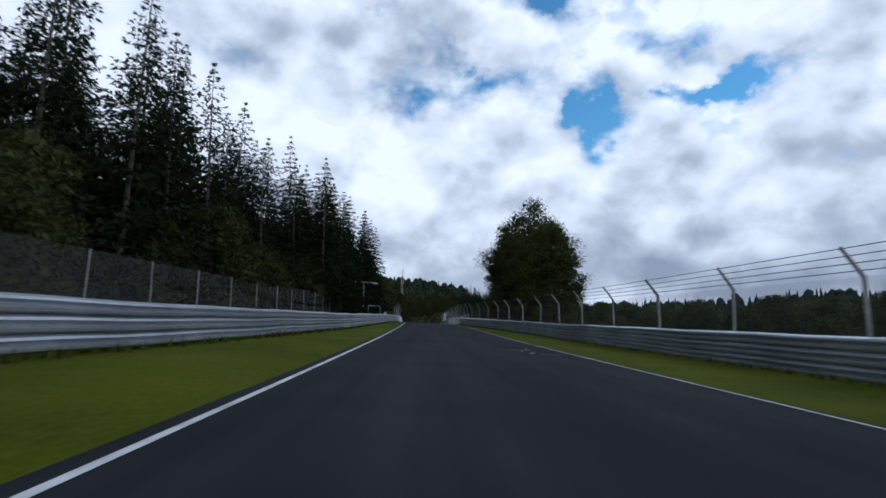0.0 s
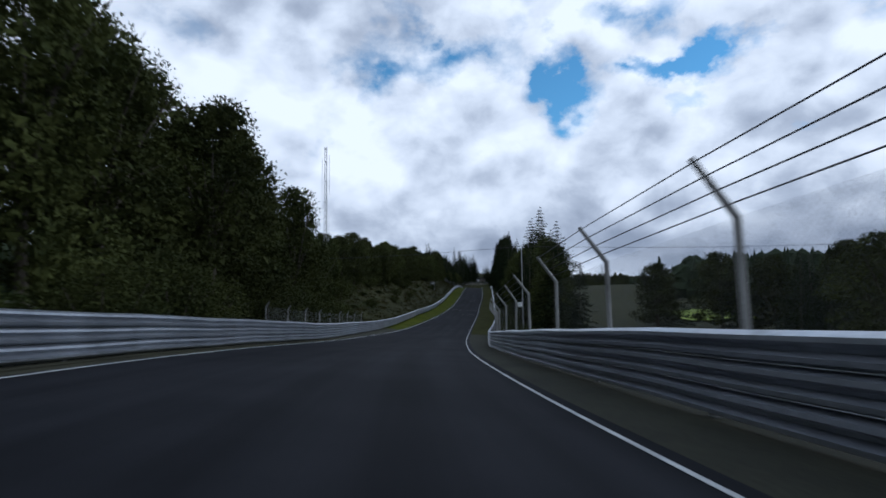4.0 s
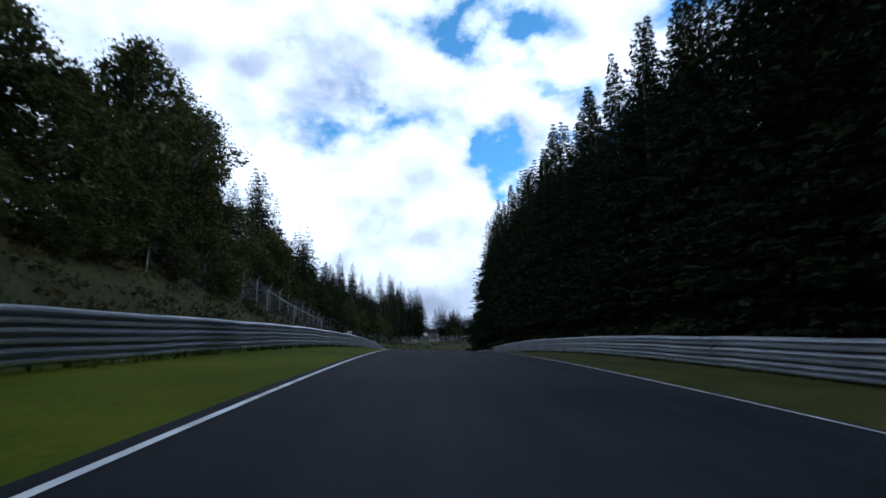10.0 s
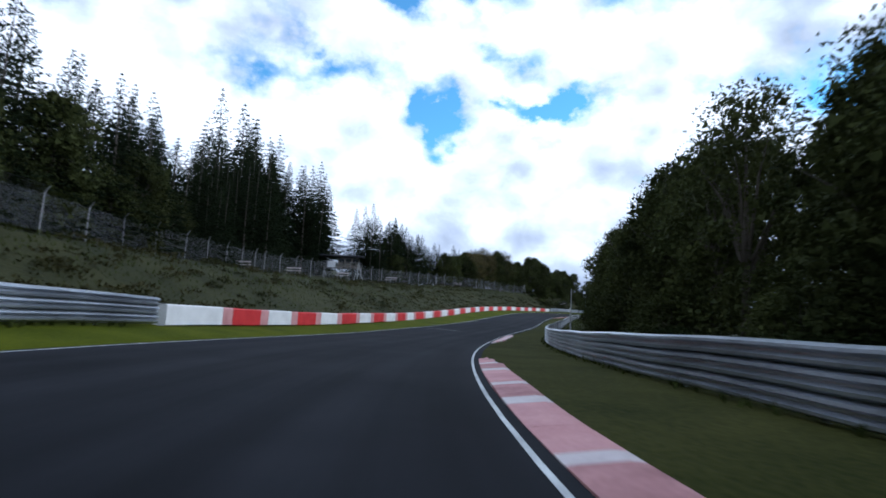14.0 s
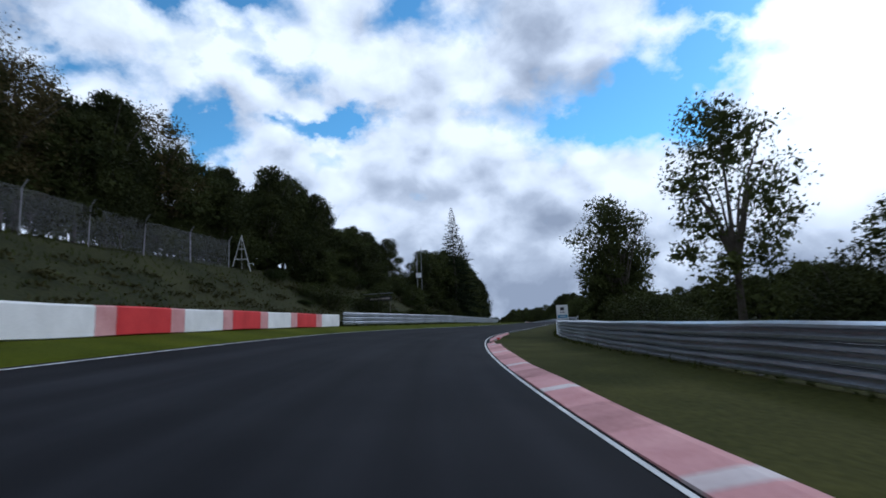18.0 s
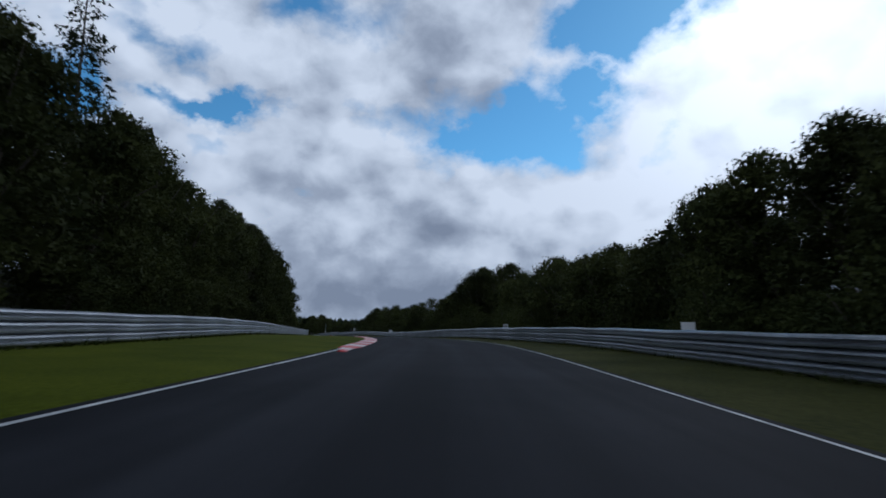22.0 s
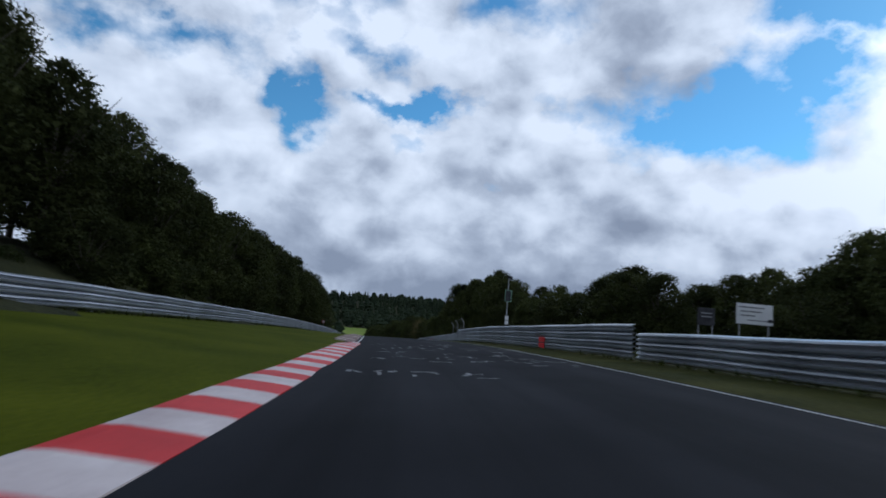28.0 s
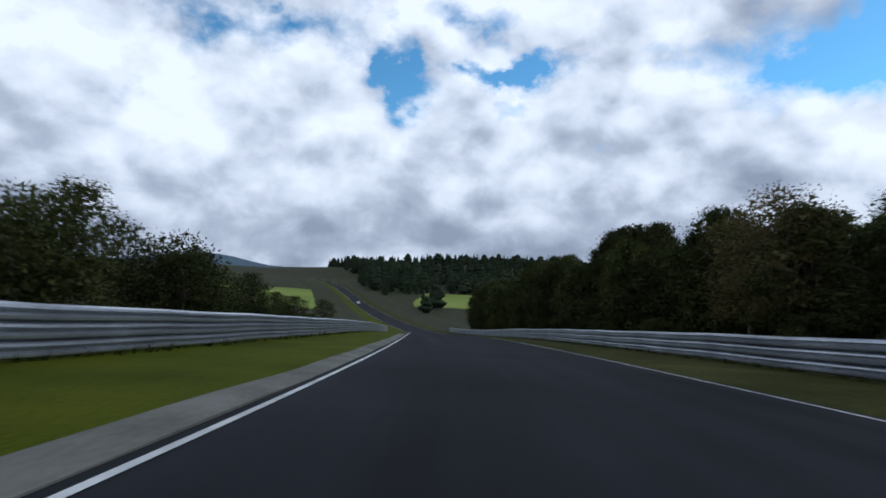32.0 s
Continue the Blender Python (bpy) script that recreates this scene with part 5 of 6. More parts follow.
def number_plate(s, lat, up, text, label):
    """A small white board with black figures on the barrier."""
    ob = thing("marker_board", at(s, lat, 0), label, "marker board", "marker boards on the barriers")
    bm = bmesh.new()
    box(bm, (0.40, 0.02, 0.34), Matrix.Translation((0, 0, up + 0.17)), 0.006)
    panel = part("panel", bm, SIGN_WHITE, ob)
    bm = bmesh.new()
    tube(bm, (0, 0.04, 0.3), (0, 0.04, up + 0.3), 0.02, 0.02, 6)
    part("post", bm, POST_STEEL, ob)
    if text:
        cu = bpy.data.curves.new("figures", "FONT")
        cu.body, cu.size, cu.extrude, cu.align_x = text, 0.30, 0.002, "CENTER"
        cu.materials.append(SIGN_DARK)
        f = new("figures", cu)
        f.parent = panel
        f.matrix_basis = pose(0, -0.014, up + 0.07, 90, 0, 0)
    else:
        bm = bmesh.new()
        for x in (-0.08, 0.08):
            box(bm, (0.09, 0.006, 0.18), Matrix.Translation((x, -0.013, up + 0.17)))
        part("print", bm, SIGN_DARK, panel)


number_plate(409.2, rail_lat(409.2, -1) - 0.25, 1.0, "78", "white marker board with black figures above the barrier")
number_plate(433, rail_lat(433, -1) - 0.25, 1.0, "", "small white marker board above the barrier")
number_plate(1000, rail_lat(1000, 1) + 0.3, 1.02, "82", "white marker board with black figures above the barrier")
number_plate(790, rail_lat(790, 1) + 0.3, 1.0, "", "small white marker board above the barrier")

sign_board(135, rail_lat(135, 1) + 0.7, 1.55, 0.62, 1.75, "tall grey-white sign box with a small roof on a post", "sign_box", None,
           [(0, -0.06, 0.9, 0.02, SIGN_DARK), (0, -0.28, 0.5, 0.03, CHALK), (0, -0.34, 0.5, 0.03, CHALK), (0, 0.49, 1.4, 0.03, POST_STEEL)], 2, depth=0.25)
sign_board(333.5, rail_lat(333.5, -1) - 5.6, 1.9, 1.7, 0.95, "dark advertising board with light lettering on two posts", "advertising_board", SIGN_DARK,
           [(0, 0.34, 0.9, 0.08, CHALK), (0, 0.22, 0.9, 0.06, CHALK), (-0.25, -0.12, 0.12, 0.22, SIGN_WHITE), (0.02, -0.12, 0.3, 0.2, SIGN_WHITE), (0.3, -0.12, 0.16, 0.22, SIGN_WHITE)])
sign_board(678.5, rail_lat(678.5, 1) + 0.3, 1.1, 1.0, 1.25, "white framed sign with dark figures and a blue foot", "track_sign", None,
           [(0.02, 0.22, 0.34, 0.22, SIGN_DARK), (0, -0.02, 0.4, 0.07, CHALK), (0, -0.31, 0.84, 0.22, SIGN_BLUE), (0, -0.31, 0.5, 0.07, SIGN_WHITE)])
sign_board(960, rail_lat(960, 1) + 8.0, 1.5, 1.8, 0.95, "white information board with grey print on two posts", "information_board", None,
           [(-0.1, 0.32, 0.7, 0.06, CHALK), (-0.1, 0.12, 0.6, 0.06, CHALK), (-0.2, -0.08, 0.4, 0.06, CHALK), (0.1, -0.3, 0.6, 0.05, CHALK), (0.42, -0.28, 0.12, 0.16, SIGN_DARK)])
sign_board(961.5, rail_lat(961.5, 1) + 6.6, 1.5, 0.9, 0.85, "dark green information board on posts", "information_board", SIGN_DARK, [(0, 0.2, 0.6, 0.06, POST_STEEL), (0, 0, 0.6, 0.06, POST_STEEL)])
sign_board(868, rail_lat(868, 1) + 0.4, 1.1, 0.7, 0.45, "small white sign above the barrier", "track_sign", None, [(0, 0.1, 0.6, 0.12, CHALK)], 1)
sign_board(85, rail_lat(85, -1) - 1.6, 1.0, 0.4, 0.45, "small white sign behind the barrier", "track_sign", None, [(0, 0, 0.4, 0.5, CHALK)], 1)
sign_board(765, rail_lat(765, 1) + 0.5, 1.0, 0.5, 0.3, "small white box sign above the barrier", "track_sign", None, [], 1)


def roofed_board(s, lat, turn):
    x, y, z = ground(s, lat)
    ob = thing("roofed_board", pose(x, y, z, 0, 0, turn), "dark wooden board with a small roof on three posts", "notice board")
    for k in (-1.3, 0, 1.3):
        bm = bmesh.new()
        tube(bm, (k, 0, -0.3), (k, 0, 2.4), 0.05, 0.05, 8)
        part("post", bm, WOOD, ob)
    bm = bmesh.new()
    box(bm, (3.0, 0.06, 0.5), Matrix.Translation((0, -0.06, 2.1)), 0.01)
    panel = part("panel", bm, SIGN_DARK, ob)
    bm = bmesh.new()
    box(bm, (2.2, 0.006, 0.16), Matrix.Translation((0.2, -0.096, 2.1)))
    part("print", bm, PALE_PAINT, panel)
    bm = bmesh.new()
    box(bm, (3.2, 0.5, 0.06), Matrix.Translation((0, 0, 2.62)) @ pose(0, 0, 0, 8), 0.01)
    part("roof", bm, DARK_METAL, ob)


roofed_board(682, -10.7, heading(682))


def twin_mast(s, lat, top, turn):
    x, y, z = ground(s, lat)
    ob = thing("loudspeaker_mast", pose(x, y, z, 0, 0, turn), "two thin steel poles with a pale box between them", "mast")
    for k in (-0.35, 0.35):
        bm = bmesh.new()
        tube(bm, (k, 0, -0.3), (k, 0, top + (0.4 if k > 0 else 0)), 0.045, 0.03, 8)
        part("pole", bm, POST_STEEL, ob)
    bm = bmesh.new()
    box(bm, (0.75, 0.3, 0.7), Matrix.Translation((-0.1, -0.12, top * 0.55)), 0.02)
    part("box", bm, SIGN_WHITE, ob)


twin_mast(709, -14.5, 9.0, heading(709))


def lattice_mast(x, y, top):
    z = land_z(x, y)
    ob = thing("radio_mast", pose(x, y, z, 0, 0, 20), "slim grey lattice radio mast with rod antennas", "mast")
    legs = [(0.30 * math.cos(a), 0.30 * math.sin(a)) for a in (0.5, 2.6, 4.7)]
    for px, py in legs:
        bm = bmesh.new()
        tube(bm, (px, py, -0.3), (px * 0.6, py * 0.6, top), 0.045, 0.035, 6)
        part("leg", bm, POST_STEEL, ob)
    n = 26
    for k in range(n):
        z0, z1 = top * k / n, top * (k + 1) / n
        bm = bmesh.new()
        for i in range(3):
            a, b = legs[i], legs[(i + 1) % 3]
            f0, f1 = 1 - 0.4 * k / n, 1 - 0.4 * (k + 1) / n
            tube(bm, (a[0] * f0, a[1] * f0, z0), (b[0] * f1, b[1] * f1, z1), 0.018, 0.018, 4, False)
        part("brace", bm, POST_STEEL, ob)
    for k, (dx, h0, h1) in enumerate(((0.5, 0.72, 0.95), (-0.5, 0.6, 0.93), (0.45, 0.45, 0.6))):
        bm = bmesh.new()
        tube(bm, (dx, 0, top * h0), (dx, 0, top * h1), 0.03, 0.03, 6)
        tube(bm, (0, 0, top * (h0 + 0.05)), (dx, 0, top * (h0 + 0.05)), 0.02, 0.02, 4)
        part("antenna", bm, SIGN_WHITE, ob, "pale rod antenna")


lattice_mast(-15.9, 216, 24.5)


def plain_pole(s, lat, top, label, name="pole", boxes=()):
    ob = thing(name, at(s, lat), label, "pole")
    bm = bmesh.new()
    tube(bm, (0, 0, -0.3), (0, 0, top), 0.07, 0.045, 8)
    part("shaft", bm, POST_STEEL, ob)
    for z, w, h, mat, x in boxes:
        bm = bmesh.new()
        box(bm, (w, 0.12, h), Matrix.Translation((x, -0.1, z)), 0.01)
        part("box", bm, mat, ob)
    return ob


plain_pole(200, rail_lat(200, 1) + 3.5, 10.0, "tall thin pale pole beside the fence", "utility_pole", [(3.6, 0.5, 0.5, SIGN_WHITE, -0.3)])
plain_pole(566, rail_lat(566, 1) + 1.5, 4.8, "thin bare metal pole behind the barrier")
plain_pole(574, rail_lat(574, 1) + 1.0, 2.6, "short signal post with small lamps", "signal_post", [(2.4, 0.22, 0.5, SIGN_WHITE, 0)])
plain_pole(1027, rail_lat(1027, 1) + 6, 3.2, "thin bare grey metal pole on the bank")


def wire_span(a, b, sag, label):
    bm = bmesh.new()
    a, b = Vector(a), Vector(b)
    last = a
    for k in range(1, 13):
        f = k / 12
        p = a.lerp(b, f) - Vector((0, 0, sag * 4 * f * (1 - f)))
        tube(bm, last, p, 0.018, 0.018, 4, False)
        last = p
    tagged(part("overhead_wire", bm, DARK_METAL), label, "wire")


_p = ground(200, rail_lat(200, 1) + 3.5)
wire_span((_p.x, _p.y, _p.z + 9.9), (_p.x - 38, _p.y + 26, _p.z + 10.5), 0.5, "thin black overhead wire hung from a pole")
wire_span((_p.x, _p.y, _p.z + 9.9), (_p.x + 60, _p.y - 10, _p.z + 10.5), 0.8, "thin black overhead wire hung from a pole")


def panel_mast(s, lat):
    x, y, z = ground(s, lat)
    ob = thing("display_mast", pose(x, y, z, 0, 0, heading(s)) @ Matrix.Diagonal((0.6, 0.6, 0.6, 1)), "steel mast with a green framed display and a solar panel", "mast")
    bm = bmesh.new()
    tube(bm, (0, 0, -0.3), (0, 0, 9.2), 0.09, 0.06, 10)
    part("pole", bm, POST_STEEL, ob)
    bm = bmesh.new()
    box(bm, (0.85, 0.12, 1.5), Matrix.Translation((0, -0.14, 6.6)), 0.02)
    disp = part("display", bm, SIGN_DARK, ob, "dark display panel")
    for x0, z0, w, h in ((0, 7.36, 0.9, 0.06), (0, 5.84, 0.9, 0.06), (-0.43, 6.6, 0.06, 1.5), (0.43, 6.6, 0.06, 1.5)):
        bm = bmesh.new()
        box(bm, (w, 0.03, h), Matrix.Translation((x0, -0.215, z0)))
        part("frame", bm, material_once("green_frame", (0.25, 0.42, 0.30)), disp)
    bm = bmesh.new()
    box(bm, (0.7, 0.05, 0.5), Matrix.Translation((0.1, -0.1, 9.1)) @ pose(0, 0, 0, 35), 0.01)
    part("solar_panel", bm, GLASS_DARK, ob)
    for z0 in (3.6, 3.0):
        bm = bmesh.new()
        box(bm, (0.45, 0.25, 0.5), Matrix.Translation((0, -0.16, z0)), 0.02)
        part("box", bm, SIGN_WHITE, ob)


ONCE = {}


def material_once(name, colour):
    if name not in ONCE:
        ONCE[name] = material(name, tuple(0.85 * c for c in colour), tuple(min(1.0, 1.1 * c) for c in colour), 0.6, 1.5, 20, 0.05)
    return ONCE[name]


panel_mast(979.7, rail_lat(979.7, 1) + 1.5)


def marshal_tower(x, y, turn):
    """A raised hut with a flat roof, legs, railing and lamp poles."""
    z = land_z(x, y) - 0.2
    ob = thing("marshal_hut", pose(x, y, z, 0, 0, turn), "raised flat-roofed observation hut with railing and pale front", "hut")
    for px in (-3.4, 0, 3.4):
        for py in (-1.4, 1.4):
            bm = bmesh.new()
            tube(bm, (px, py, -0.5), (px, py, 2.4), 0.09, 0.09, 8)
            part("leg", bm, POST_STEEL, ob)
    bm = bmesh.new()
    box(bm, (8.0, 3.6, 0.22), Matrix.Translation((0, 0, 2.4)), 0.02)
    part("platform", bm, WOOD, ob)
    bm = bmesh.new()
    box(bm, (4.2, 2.6, 2.0), Matrix.Translation((1.4, 0.2, 3.5)), 0.02)
    cabin = part("cabin", bm, WOOD, ob)
    for px in (0.0, 1.4, 2.8):
        bm = bmesh.new()
        box(bm, (1.1, 0.04, 0.8), Matrix.Translation((px, -1.13, 3.8)), 0.01)
        part("window", bm, GLASS_DARK, cabin)
    bm = bmesh.new()
    box(bm, (9.0, 4.2, 0.28), Matrix.Translation((0, 0, 4.72)), 0.03)
    part("roof", bm, DARK_METAL, ob, "dark flat roof")
    for k in range(9):
        bm = bmesh.new()
        tube(bm, (-3.9 + k * 0.97, -1.75, 2.5), (-3.9 + k * 0.97, -1.75, 3.5), 0.025, 0.025, 6)
        part("baluster", bm, POST_STEEL, ob)
    for h in (3.0, 3.5):
        bm = bmesh.new()
        tube(bm, (-3.9, -1.75, h), (3.9, -1.75, h), 0.03, 0.03, 6)
        part("rail", bm, POST_STEEL, ob)
    bm = bmesh.new()
    box(bm, (1.6, 0.05, 1.3), Matrix.Translation((-1.9, -1.82, 2.9)), 0.01)
    part("board", bm, SIGN_WHITE, ob)
    for k, px in enumerate((-2.6, -1.6)):
        bm = bmesh.new()
        tube(bm, (px, 0.5, 4.8), (px, 0.5, 7.0), 0.04, 0.03, 6)
        box(bm, (0.3, 0.2, 0.2), Matrix.Translation((px, 0.4, 7.05)))
        part("lamp_pole", bm, POST_STEEL, ob)


marshal_tower(54.8, 611, -14)


def tripod(s, lat):
    ob = thing("steel_trestle", at(s, lat), "pale steel trestle standing on the grass bank", "trestle")
    for k in range(3):
        a = 2.1 * k
        bm = bmesh.new()
        tube(bm, (0.9 * math.cos(a), 0.9 * math.sin(a), -0.2), (0, 0, 3.0), 0.045, 0.035, 6)
        part("leg", bm, CONCRETE, ob)
    for h in (0.9, 1.8):
        bm = bmesh.new()
        r = 0.9 * (1 - h / 3.0)
        for k in range(3):
            a, b = 2.1 * k, 2.1 * (k + 1)
            tube(bm, (r * math.cos(a), r * math.sin(a), h), (r * math.cos(b), r * math.sin(b), h), 0.025, 0.025, 5)
        part("brace", bm, CONCRETE, ob)


tripod(669.5, bend_fence(669.5))
tripod(594, bend_fence(594) - 2.0)


def bench(s, lat):
    ob = thing("bench", at(s, lat, 0, 90), "simple pale wooden bench on the grass bank", "bench", "benches on the bank")
    for x, z, d in ((0, 0.45, 0.3), (0.22, 0.85, 0.05)):
        bm = bmesh.new()
        box(bm, (d, 2.4, 0.06 if d > 0.1 else 0.16), Matrix.Translation((x, 0, z)), 0.01)
        part("seat" if d > 0.1 else "backrest", bm, PALE_PAINT, ob)
    for y in (-1.0, 1.0):
        bm = bmesh.new()
        box(bm, (0.28, 0.08, 0.9), Matrix.Translation((0.08, y, 0.4)), 0.01)
        part("leg", bm, WOOD, ob)


for _s in (560, 574, 588, 606, 634):
    bench(_s, bend_fence(_s) - 1.6)


def stair_rail(s):
    """A sloping handrail down the bank to the barrier."""
    a, b = ground(s, -10.4), ground(s, rail_lat(s, -1) - 0.7)
    ob = thing("handrail", Matrix.Translation(b), "pale steel handrail sloping down the grass bank", "handrail")
    bm = bmesh.new()
    tube(bm, a - b + Vector((0, 0, 1.0)), Vector((0, 0, 1.0)), 0.03, 0.03, 8)
    part("rail", bm, POST_STEEL, ob)
    for f in (0.02, 0.5, 0.98):
        q = (a - b) * f
        bm = bmesh.new()
        tube(bm, q + Vector((0, 0, -0.3)), q + Vector((0, 0, 1.0)), 0.03, 0.03, 8)
        part("post", bm, POST_STEEL, ob)


stair_rail(411.5)


def fence_panel(s, lat0, lat1, h):
    """A framed piece of fence that stands across the slope."""
    n = 2
    feet = [ground(s, lat0 + (lat1 - lat0) * k / n) for k in range(n + 1)]
    ob = thing("fence_panel", Matrix.Translation(feet[0]), "framed chain link panel on thin steel posts across the bank", "fence")
    rel = [q - feet[0] for q in feet]
    up = Vector((0, 0, h))
    for q in rel:
        bm = bmesh.new()
        tube(bm, q - Vector((0, 0, 0.3)), q + up, 0.035, 0.035, 8)
        part("post", bm, POST_STEEL, ob)
    for a, b in zip(rel, rel[1:]):
        bm = bmesh.new()
        tube(bm, a + up, b + up, 0.025, 0.025, 8)
        part("top_bar", bm, POST_STEEL, ob)
        w = (b - a).length
        piece("chain_link", mesh_of("chain_link", [a, b, b + up, a + up], [(0, 1, 2, 3)], CHAIN, [(0, 0), (w, 0), (w, h), (0, h)]), ob, "grey chain link mesh")


fence_panel(411.5, -15.2, -10.4, 2.0)


def gantry(s, lat):
    ob = thing("lamp_gantry", at(s, lat), "tall grey post with a side arm and lamp", "post")
    bm = bmesh.new()
    tube(bm, (0, 0, -0.3), (0, 0, 5.6), 0.09, 0.07, 8)
    part("post", bm, POST_STEEL, ob)
    bm = bmesh.new()
    tube(bm, (-1.4, 0, 5.6), (1.5, 0, 5.5), 0.06, 0.05, 8)
    part("arm", bm, POST_STEEL, ob)
    bm = bmesh.new()
    box(bm, (0.6, 0.25, 0.16), Matrix.Translation((1.6, 0, 5.42)), 0.02)
    part("lamp", bm, SIGN_WHITE, ob)


gantry(77, rail_lat(77, -1) - 3.8)


def gate_frame(s, lat, w, h):
    ob = thing("steel_gate_frame", at(s, lat, 0, 60), "open steel frame behind the barrier", "gate frame")
    for x in (-w / 2, w / 2):
        bm = bmesh.new()
        tube(bm, (x, 0, -0.3), (x, 0, h), 0.05, 0.05, 8)
        part("post", bm, POST_STEEL, ob)
    bm = bmesh.new()
    tube(bm, (-w / 2, 0, h), (w / 2, 0, h), 0.04, 0.04, 8)
    part("top_bar", bm, POST_STEEL, ob)


gate_frame(76.5, rail_lat(76.5, -1) - 2.2, 3.0, 2.2)


def round_sign(s, lat):
    ob = thing("round_sign", at(s, lat), "small round white road sign with a red rim", "sign")
    bm = bmesh.new()
    tube(bm, (0, 0, -0.3), (0, 0, 2.4), 0.03, 0.03, 8)
    part("post", bm, POST_STEEL, ob)
    bm = bmesh.new()
    tube(bm, (0, -0.05, 2.3), (0, -0.03, 2.3), 0.32, 0.32, 24)
    disc = part("disc", bm, RED_PAINT, ob)
    bm = bmesh.new()
    tube(bm, (0, -0.062, 2.3), (0, -0.054, 2.3), 0.22, 0.22, 24)
    part("face", bm, SIGN_WHITE, disc)


round_sign(1047, rail_lat(1047, -1) - 2.6)


def red_end(s, side, up=0.56, n=3):
    ob = thing("barrier_end", at(s, rail_lat(s, side) - side * 0.10), "red painted steel end plate on the crash barrier", "end plate")
    for k in range(n):
        bm = bmesh.new()
        box(bm, (0.05, 1.0, 0.28), Matrix.Translation((0, 0, 0.24 + 0.32 * k)), 0.01)
        part("plate", bm, RED_PAINT, ob)


red_end(966, 1, n=2)
red_end(1037, 1, n=2)


def upper_rail(s0, s1, off):
    mid = ground((s0 + s1) / 2, rail_lat((s0 + s1) / 2, 1) + off)
    ob = thing("crash_barrier", Matrix.Translation(mid), "single pale steel crash barrier on the grass bank", "crash barrier")
    for up in (0.6, 0.9):
        v, f = swept(s0, s1, lambda s: rail_lat(s, 1) + off, BEAM, up, -1, mid)
        piece("beam", mesh_of("beam", v, f, STEEL), ob)
    s = s0 + 0.5
    while s < s1:
        p = ground(s, rail_lat(s, 1) + off + 0.14) - mid
        piece("post", RAIL_POST, ob, m=pose(p.x, p.y, p.z, 0, 0, heading(s) + 180))
        s += 4.0


upper_rail(1019, 1036, 5.0)


# ---- a white car far down the road ----
def car(s, lat):
    ob = thing("car", at(s, lat, 0.03), "small white hatchback far down the track", "car")
    bm = bmesh.new()
    prof = [(-2.0, 0.35), (-2.05, 0.85), (-1.75, 1.0), (-1.35, 1.45), (0.25, 1.48), (0.95, 1.0), (1.85, 0.88), (2.05, 0.6), (2.0, 0.32)]
    left = [bm.verts.new((-0.85 if z < 1.2 else -0.66, y, z)) for y, z in prof]
    right = [bm.verts.new((0.85 if z < 1.2 else 0.66, y, z)) for y, z in prof]
    bm.faces.new(left)
    bm.faces.new(right[::-1])
    for i in range(len(prof)):
        j = (i + 1) % len(prof)
        bm.faces.new((left[j], left[i], right[i], right[j]))
    bmesh.ops.recalc_face_normals(bm, faces=bm.faces)
    bmesh.ops.bevel(bm, geom=list(bm.edges), offset=0.05, segments=2, affect="EDGES")
    part("body", bm, WHITE_PAINT, ob)
    for name, c, size in (("rear_window", (0, -1.62, 1.22), (1.2, 0.03, 0.4)), ("windscreen", (0, 0.66, 1.24), (1.2, 0.03, 0.42))):
        bm = bmesh.new()
        box(bm, size, Matrix.Translation(c) @ pose(0, 0, 0, -42 if c[1] < 0 else 42), 0.01)
        part(name, bm, GLASS_DARK, ob)
    for x in (-0.86, 0.86):
        for y in (-1.25, 1.3):
            bm = bmesh.new()
            tube(bm, (x - 0.1, y, 0.31), (x + 0.1, y, 0.31), 0.31, 0.31, 20)
            wheel = part("wheel", bm, DARK_METAL, ob)
        bm = bmesh.new()
        box(bm, (0.25, 0.04, 0.2), Matrix.Translation((x * 0.75, -2.07, 0.8)), 0.01)
        part("tail_light", bm, RED_PAINT, ob)


car(1392, -1.6)


# ---- paint on the road ----
def paint(name, s, lat, quads, mat, label):
    """Strokes of paint on the asphalt; quads: x right, y ahead, half length, half width, turn."""
    verts, faces = [], []
    for x, y, hl, hw, turn in quads:
        c, q = math.cos(turn), math.sin(turn)
        base = len(verts)
        n = max(1, int(hl / 0.3))
        for i in range(n + 1):
            u = -hl + 2 * hl * i / n
            for v in (-hw, hw):
                a, b = x + c * u - q * v, y + q * u + c * v
                p = ground(s + b, lat + a)
                half = along(s + b)[4]
                k = abs(lat + a) / half
                camber = 0.025 - 0.0125 * k if k < 0.4 else 0.02 * max(0.0, (1 - k) / 0.6)
                verts.append((p.x, p.y, p.z + camber + 0.012))
        for i in range(n):
            a = base + 2 * i
            faces.append((a, a + 2, a + 3, a + 1))
    tagged(piece(name, mesh_of(name, verts, faces, mat)), label, "road paint", "", "structure")


GLYPHS = {"D": [(-.5, 0, 0, 1), (0, 1, 0, 0), (0, -1, 0, 0), (.5, 0, 0, .8)], "R": [(-.5, 0, 0, 1), (0, 1, 0, 0), (0, 0, 0, 0), (.5, .5, 0, .5), (.25, -.5, .5, -.55)],
          "K": [(-.5, 0, 0, 1), (.1, .5, .5, .55), (.1, -.5, .5, -.55)]}


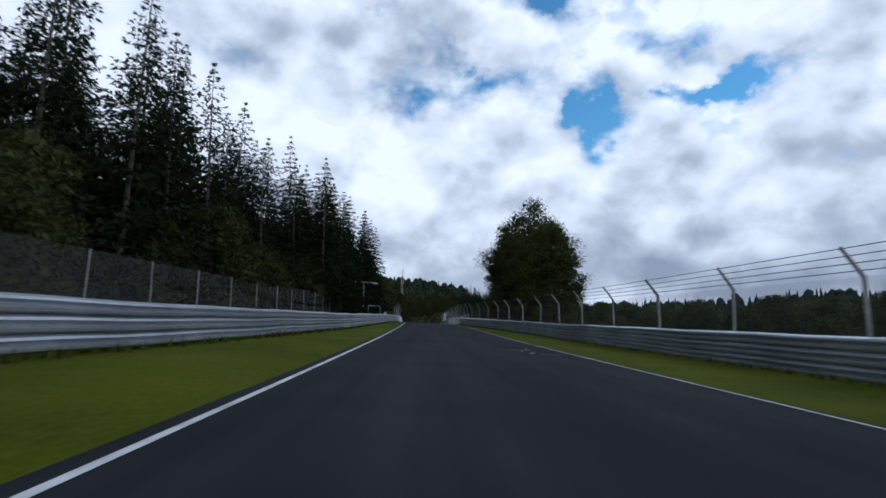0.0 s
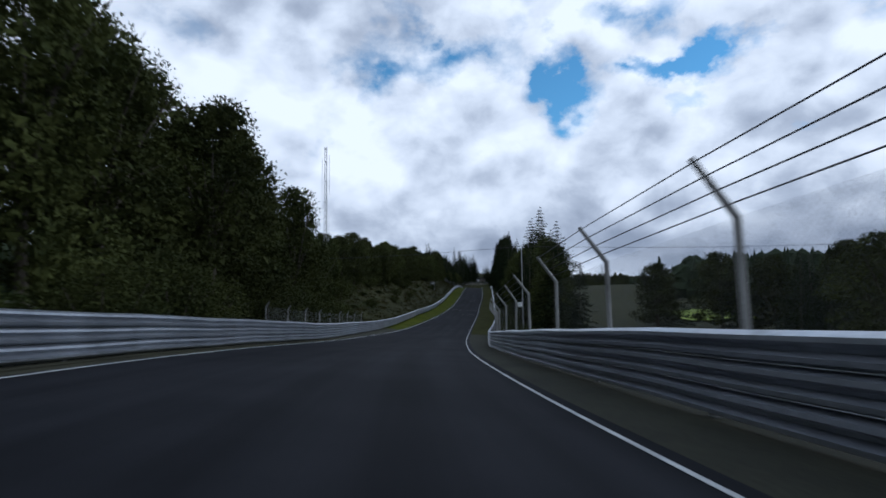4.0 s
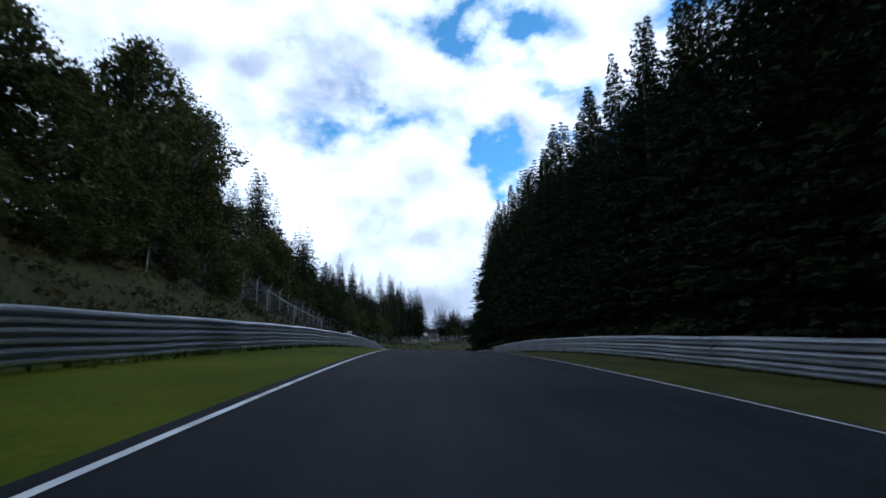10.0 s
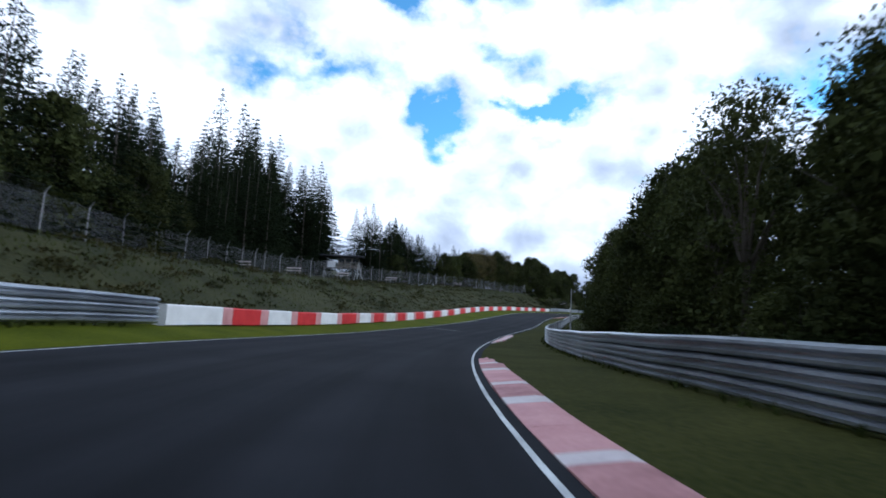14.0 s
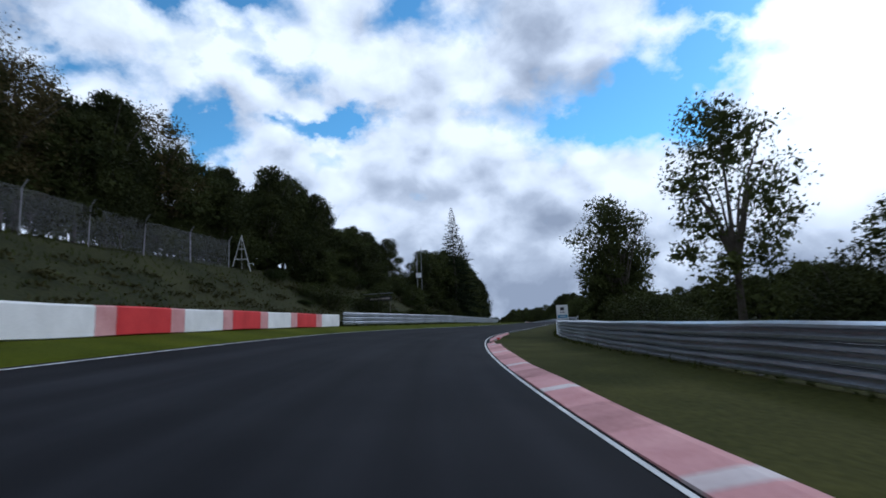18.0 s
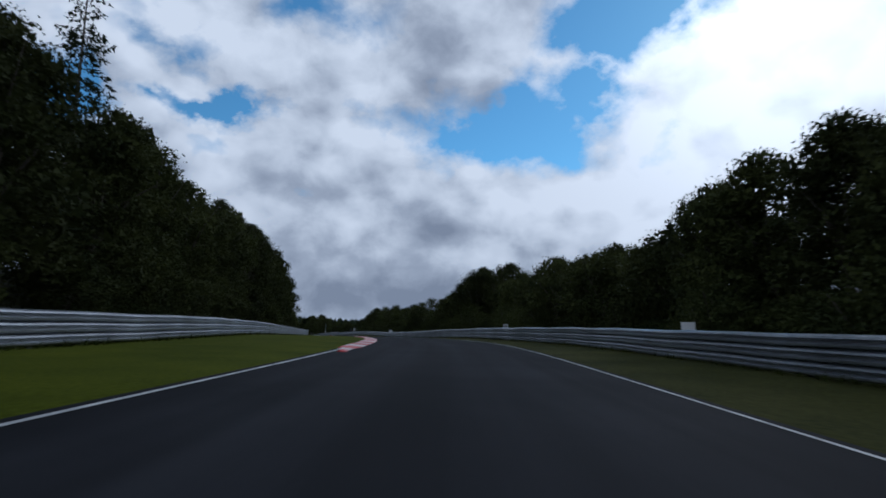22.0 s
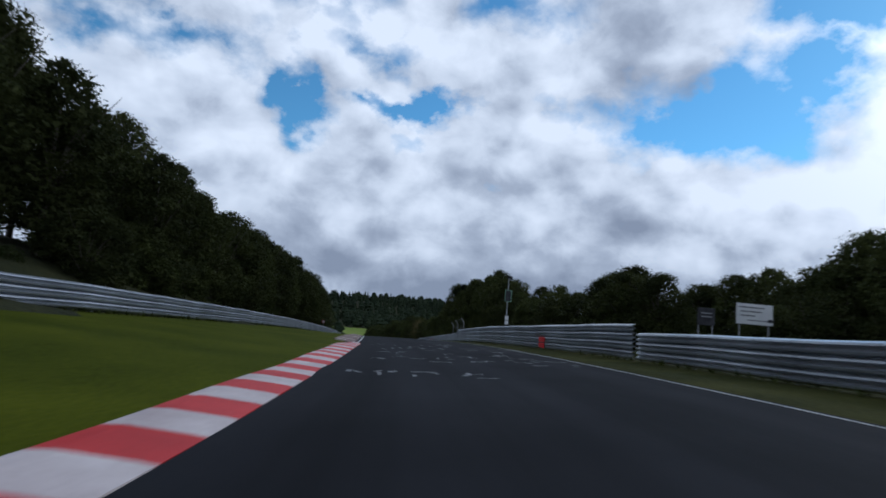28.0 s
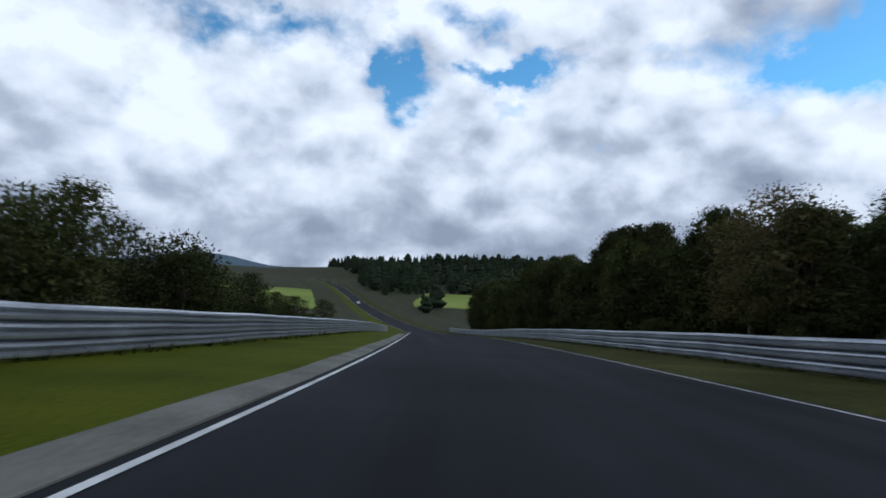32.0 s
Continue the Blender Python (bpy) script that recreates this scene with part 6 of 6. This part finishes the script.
def letter_strokes(word, x0, y0, w, h, pitch):
    out = []
    for k, ch in enumerate(word):
        cx = x0 + pitch * k
        for gx, gy, slant, tall in GLYPHS[ch]:
            if slant == 0 and tall > 0:
                out.append((cx + gx * w, y0 + gy * h, tall * h, 0.035, math.pi / 2))
            elif slant == 0:
                out.append((cx + gx * w, y0 + gy * h, 0.5 * w, 0.05, 0.0))
            else:
                out.append((cx + gx * w, y0 + gy * h, 0.62 * h, 0.035, math.atan2(h * (1 if tall > 0 else -1), w * 0.95)))
    return out


_lat = -0.55
paint("road_writing", 439.2, _lat, letter_strokes("DRK", -0.5, 0.0, 0.34, 0.40, 0.53), CHALK, "three white painted letters on the asphalt")
paint("road_writing", 438.1, _lat, letter_strokes("DRK", -0.55, 0.0, 0.36, 0.38, 0.55), CHALK, "three faded painted letters on the asphalt")


def scribble(s, lat, wide, long, count, seed, mat=None, big=0.5):
    rnd = random.Random(seed)
    quads = []
    for k in range(count):
        quads.append((rnd.uniform(-wide, wide), rnd.uniform(-long, long), big * rnd.uniform(0.3, 1.0), 0.03 + 0.03 * rnd.random(), rnd.choice((0.0, 0.1, math.pi / 2, 1.2, 2.0, 0.5))))
    paint("road_writing", s, lat, quads, mat or CHALK, "faded painted strokes of writing on the asphalt")


def oval(s, lat, rx, ry, seed):
    rnd = random.Random(seed)
    quads = []
    for k in range(46):
        a = 2 * math.pi * k / 46
        for f in (0.9, 1.0):
            quads.append((rx * f * math.cos(a), ry * f * math.sin(a), 0.26, 0.10 * rnd.uniform(0.5, 1.2), a + math.pi / 2))
    for k in range(48):
        quads.append((rnd.uniform(-0.7, 0.7), rnd.uniform(-ry * 0.8, ry * 0.8), 0.3, 0.08, rnd.choice((0, 0.3, math.pi / 2))))
    paint("road_emblem", s, lat, quads, CHALK, "blotchy white painted oval emblem on the asphalt")


oval(442.0, -0.3, 1.5, 1.3, 5)
scribble(446.5, 0.4, 1.8, 1.0, 26, 8, big=0.3)
# big block strokes on the climb
paint("road_writing", 280.0, 0.0, [(-2.6, 0, 1.2, 0.09, 0.0), (-2.4, -0.5, 0.5, 0.12, math.pi / 2), (-0.9, -0.4, 0.45, 0.2, math.pi / 2), (0.7, 0.1, 0.6, 0.06, 0.0), (0.8, -0.35, 0.35, 0.07, 2.2), (0.8, -0.8, 0.55, 0.06, 0.0),
                                   (2.3, 0.1, 0.6, 0.06, 0.0), (2.5, -0.4, 0.5, 0.08, 2.2), (3.2, 0.0, 0.35, 0.06, 2.4)], CHALK, "large faded painted block strokes on the asphalt")
scribble(263.0, 1.8, 1.2, 1.0, 10, 11)
scribble(318.0, 1.6, 1.6, 2.5, 22, 12, big=0.3)
scribble(336.0, 1.8, 1.2, 2.0, 10, 13, big=0.26)
scribble(551.0, -1.6, 1.6, 1.2, 22, 14, big=0.35)
scribble(947.0, -1.6, 1.4, 0.5, 16, 15, big=0.28)
scribble(953.0, 0.4, 3.0, 2.6, 44, 16, big=0.3)
scribble(960.0, 0.3, 3.0, 3.0, 34, 17, big=0.35)
_ring = [(0.5 * math.cos(6.283 * k / 30), 0.42 * math.sin(6.283 * k / 30), 0.075, 0.03, 6.283 * k / 30 + 1.57) for k in range(30)]
_ring += [(-0.2, 0, 0.26, 0.035, 1.57), (0.2, 0, 0.26, 0.035, 1.57), (0, 0, 0.2, 0.035, 0.0), (-0.27, 0.24, 0.1, 0.03, 0.0), (0.27, -0.24, 0.1, 0.03, 0.0)]
paint("road_emblem", 965.0, 0.7, _ring, CHALK, "white painted oval ring with bars on the asphalt")
scribble(20.0, 2.2, 0.6, 2.0, 6, 19)
# hatched strip before the bend
paint("hatched_marking", 484.0, 0.0, [(-along(484 + 1.15 * k)[4] - 0.35, 1.15 * k, 0.62, 0.24, 0.5) for k in range(24)], LINE_PAINT, "white hatched stripes outside the edge line")


# ---- grass tufts along the barriers ----
def tufts(seed, spans, label):
    """Blades and weeds at the foot of the barriers and on the banks."""
    rng = np.random.default_rng(seed)
    verts, faces = [], []
    for s0, s1, side, near, far, per_m, h in spans:
        for k in range(int((s1 - s0) * per_m)):
            s = rng.uniform(s0, s1)
            p = ground(s, rail_lat(s, side) + side * rng.uniform(near, far))
            for b in range(3):
                a, hh = rng.uniform(0, 6.28), h * rng.uniform(0.5, 1.3)
                dx, dy = math.cos(a), math.sin(a)
                w = 0.02 + 0.05 * h
                n = len(verts)
                verts += [(p.x - dy * w, p.y + dx * w, p.z - 0.02), (p.x + dy * w, p.y - dx * w, p.z - 0.02), (p.x + dx * hh * 0.45, p.y + dy * hh * 0.45, p.z + hh)]
                faces.append((n, n + 1, n + 2))
    tagged(piece("grass_tufts", mesh_of("grass_tufts", verts, faces, WEEDS)), label, "grass", "", "stuff")


WEEDS = material("weeds", (0.020, 0.032, 0.006), (0.075, 0.085, 0.020), 0.95, 0.5, 6, 0, translucent=0.15)
tufts(1, [(-20, 90, -1, -0.35, 0.3, 7, 0.22), (-20, 86, 1, -0.35, 0.3, 6, 0.2), (205, 520, -1, -0.35, 0.3, 6, 0.22), (205, 960, 1, -0.35, 0.3, 5, 0.22), (665, 1130, -1, -0.35, 0.3, 5, 0.22), (1000, 1130, 1, -0.35, 0.3, 5, 0.2)], "ragged grass at the foot of the barriers")
tufts(2, [(200, 420, -1, 0.6, 13, 60, 0.26), (420, 700, -1, 0.6, 13, 60, 0.24), (700, 1130, -1, 0.6, 6, 22, 0.3), (120, 330, 1, 0.6, 4, 14, 0.32), (560, 1130, 1, 0.6, 4, 14, 0.32), (-10, 90, -1, 0.6, 7, 18, 0.3)], "rough grass and weeds on the banks")
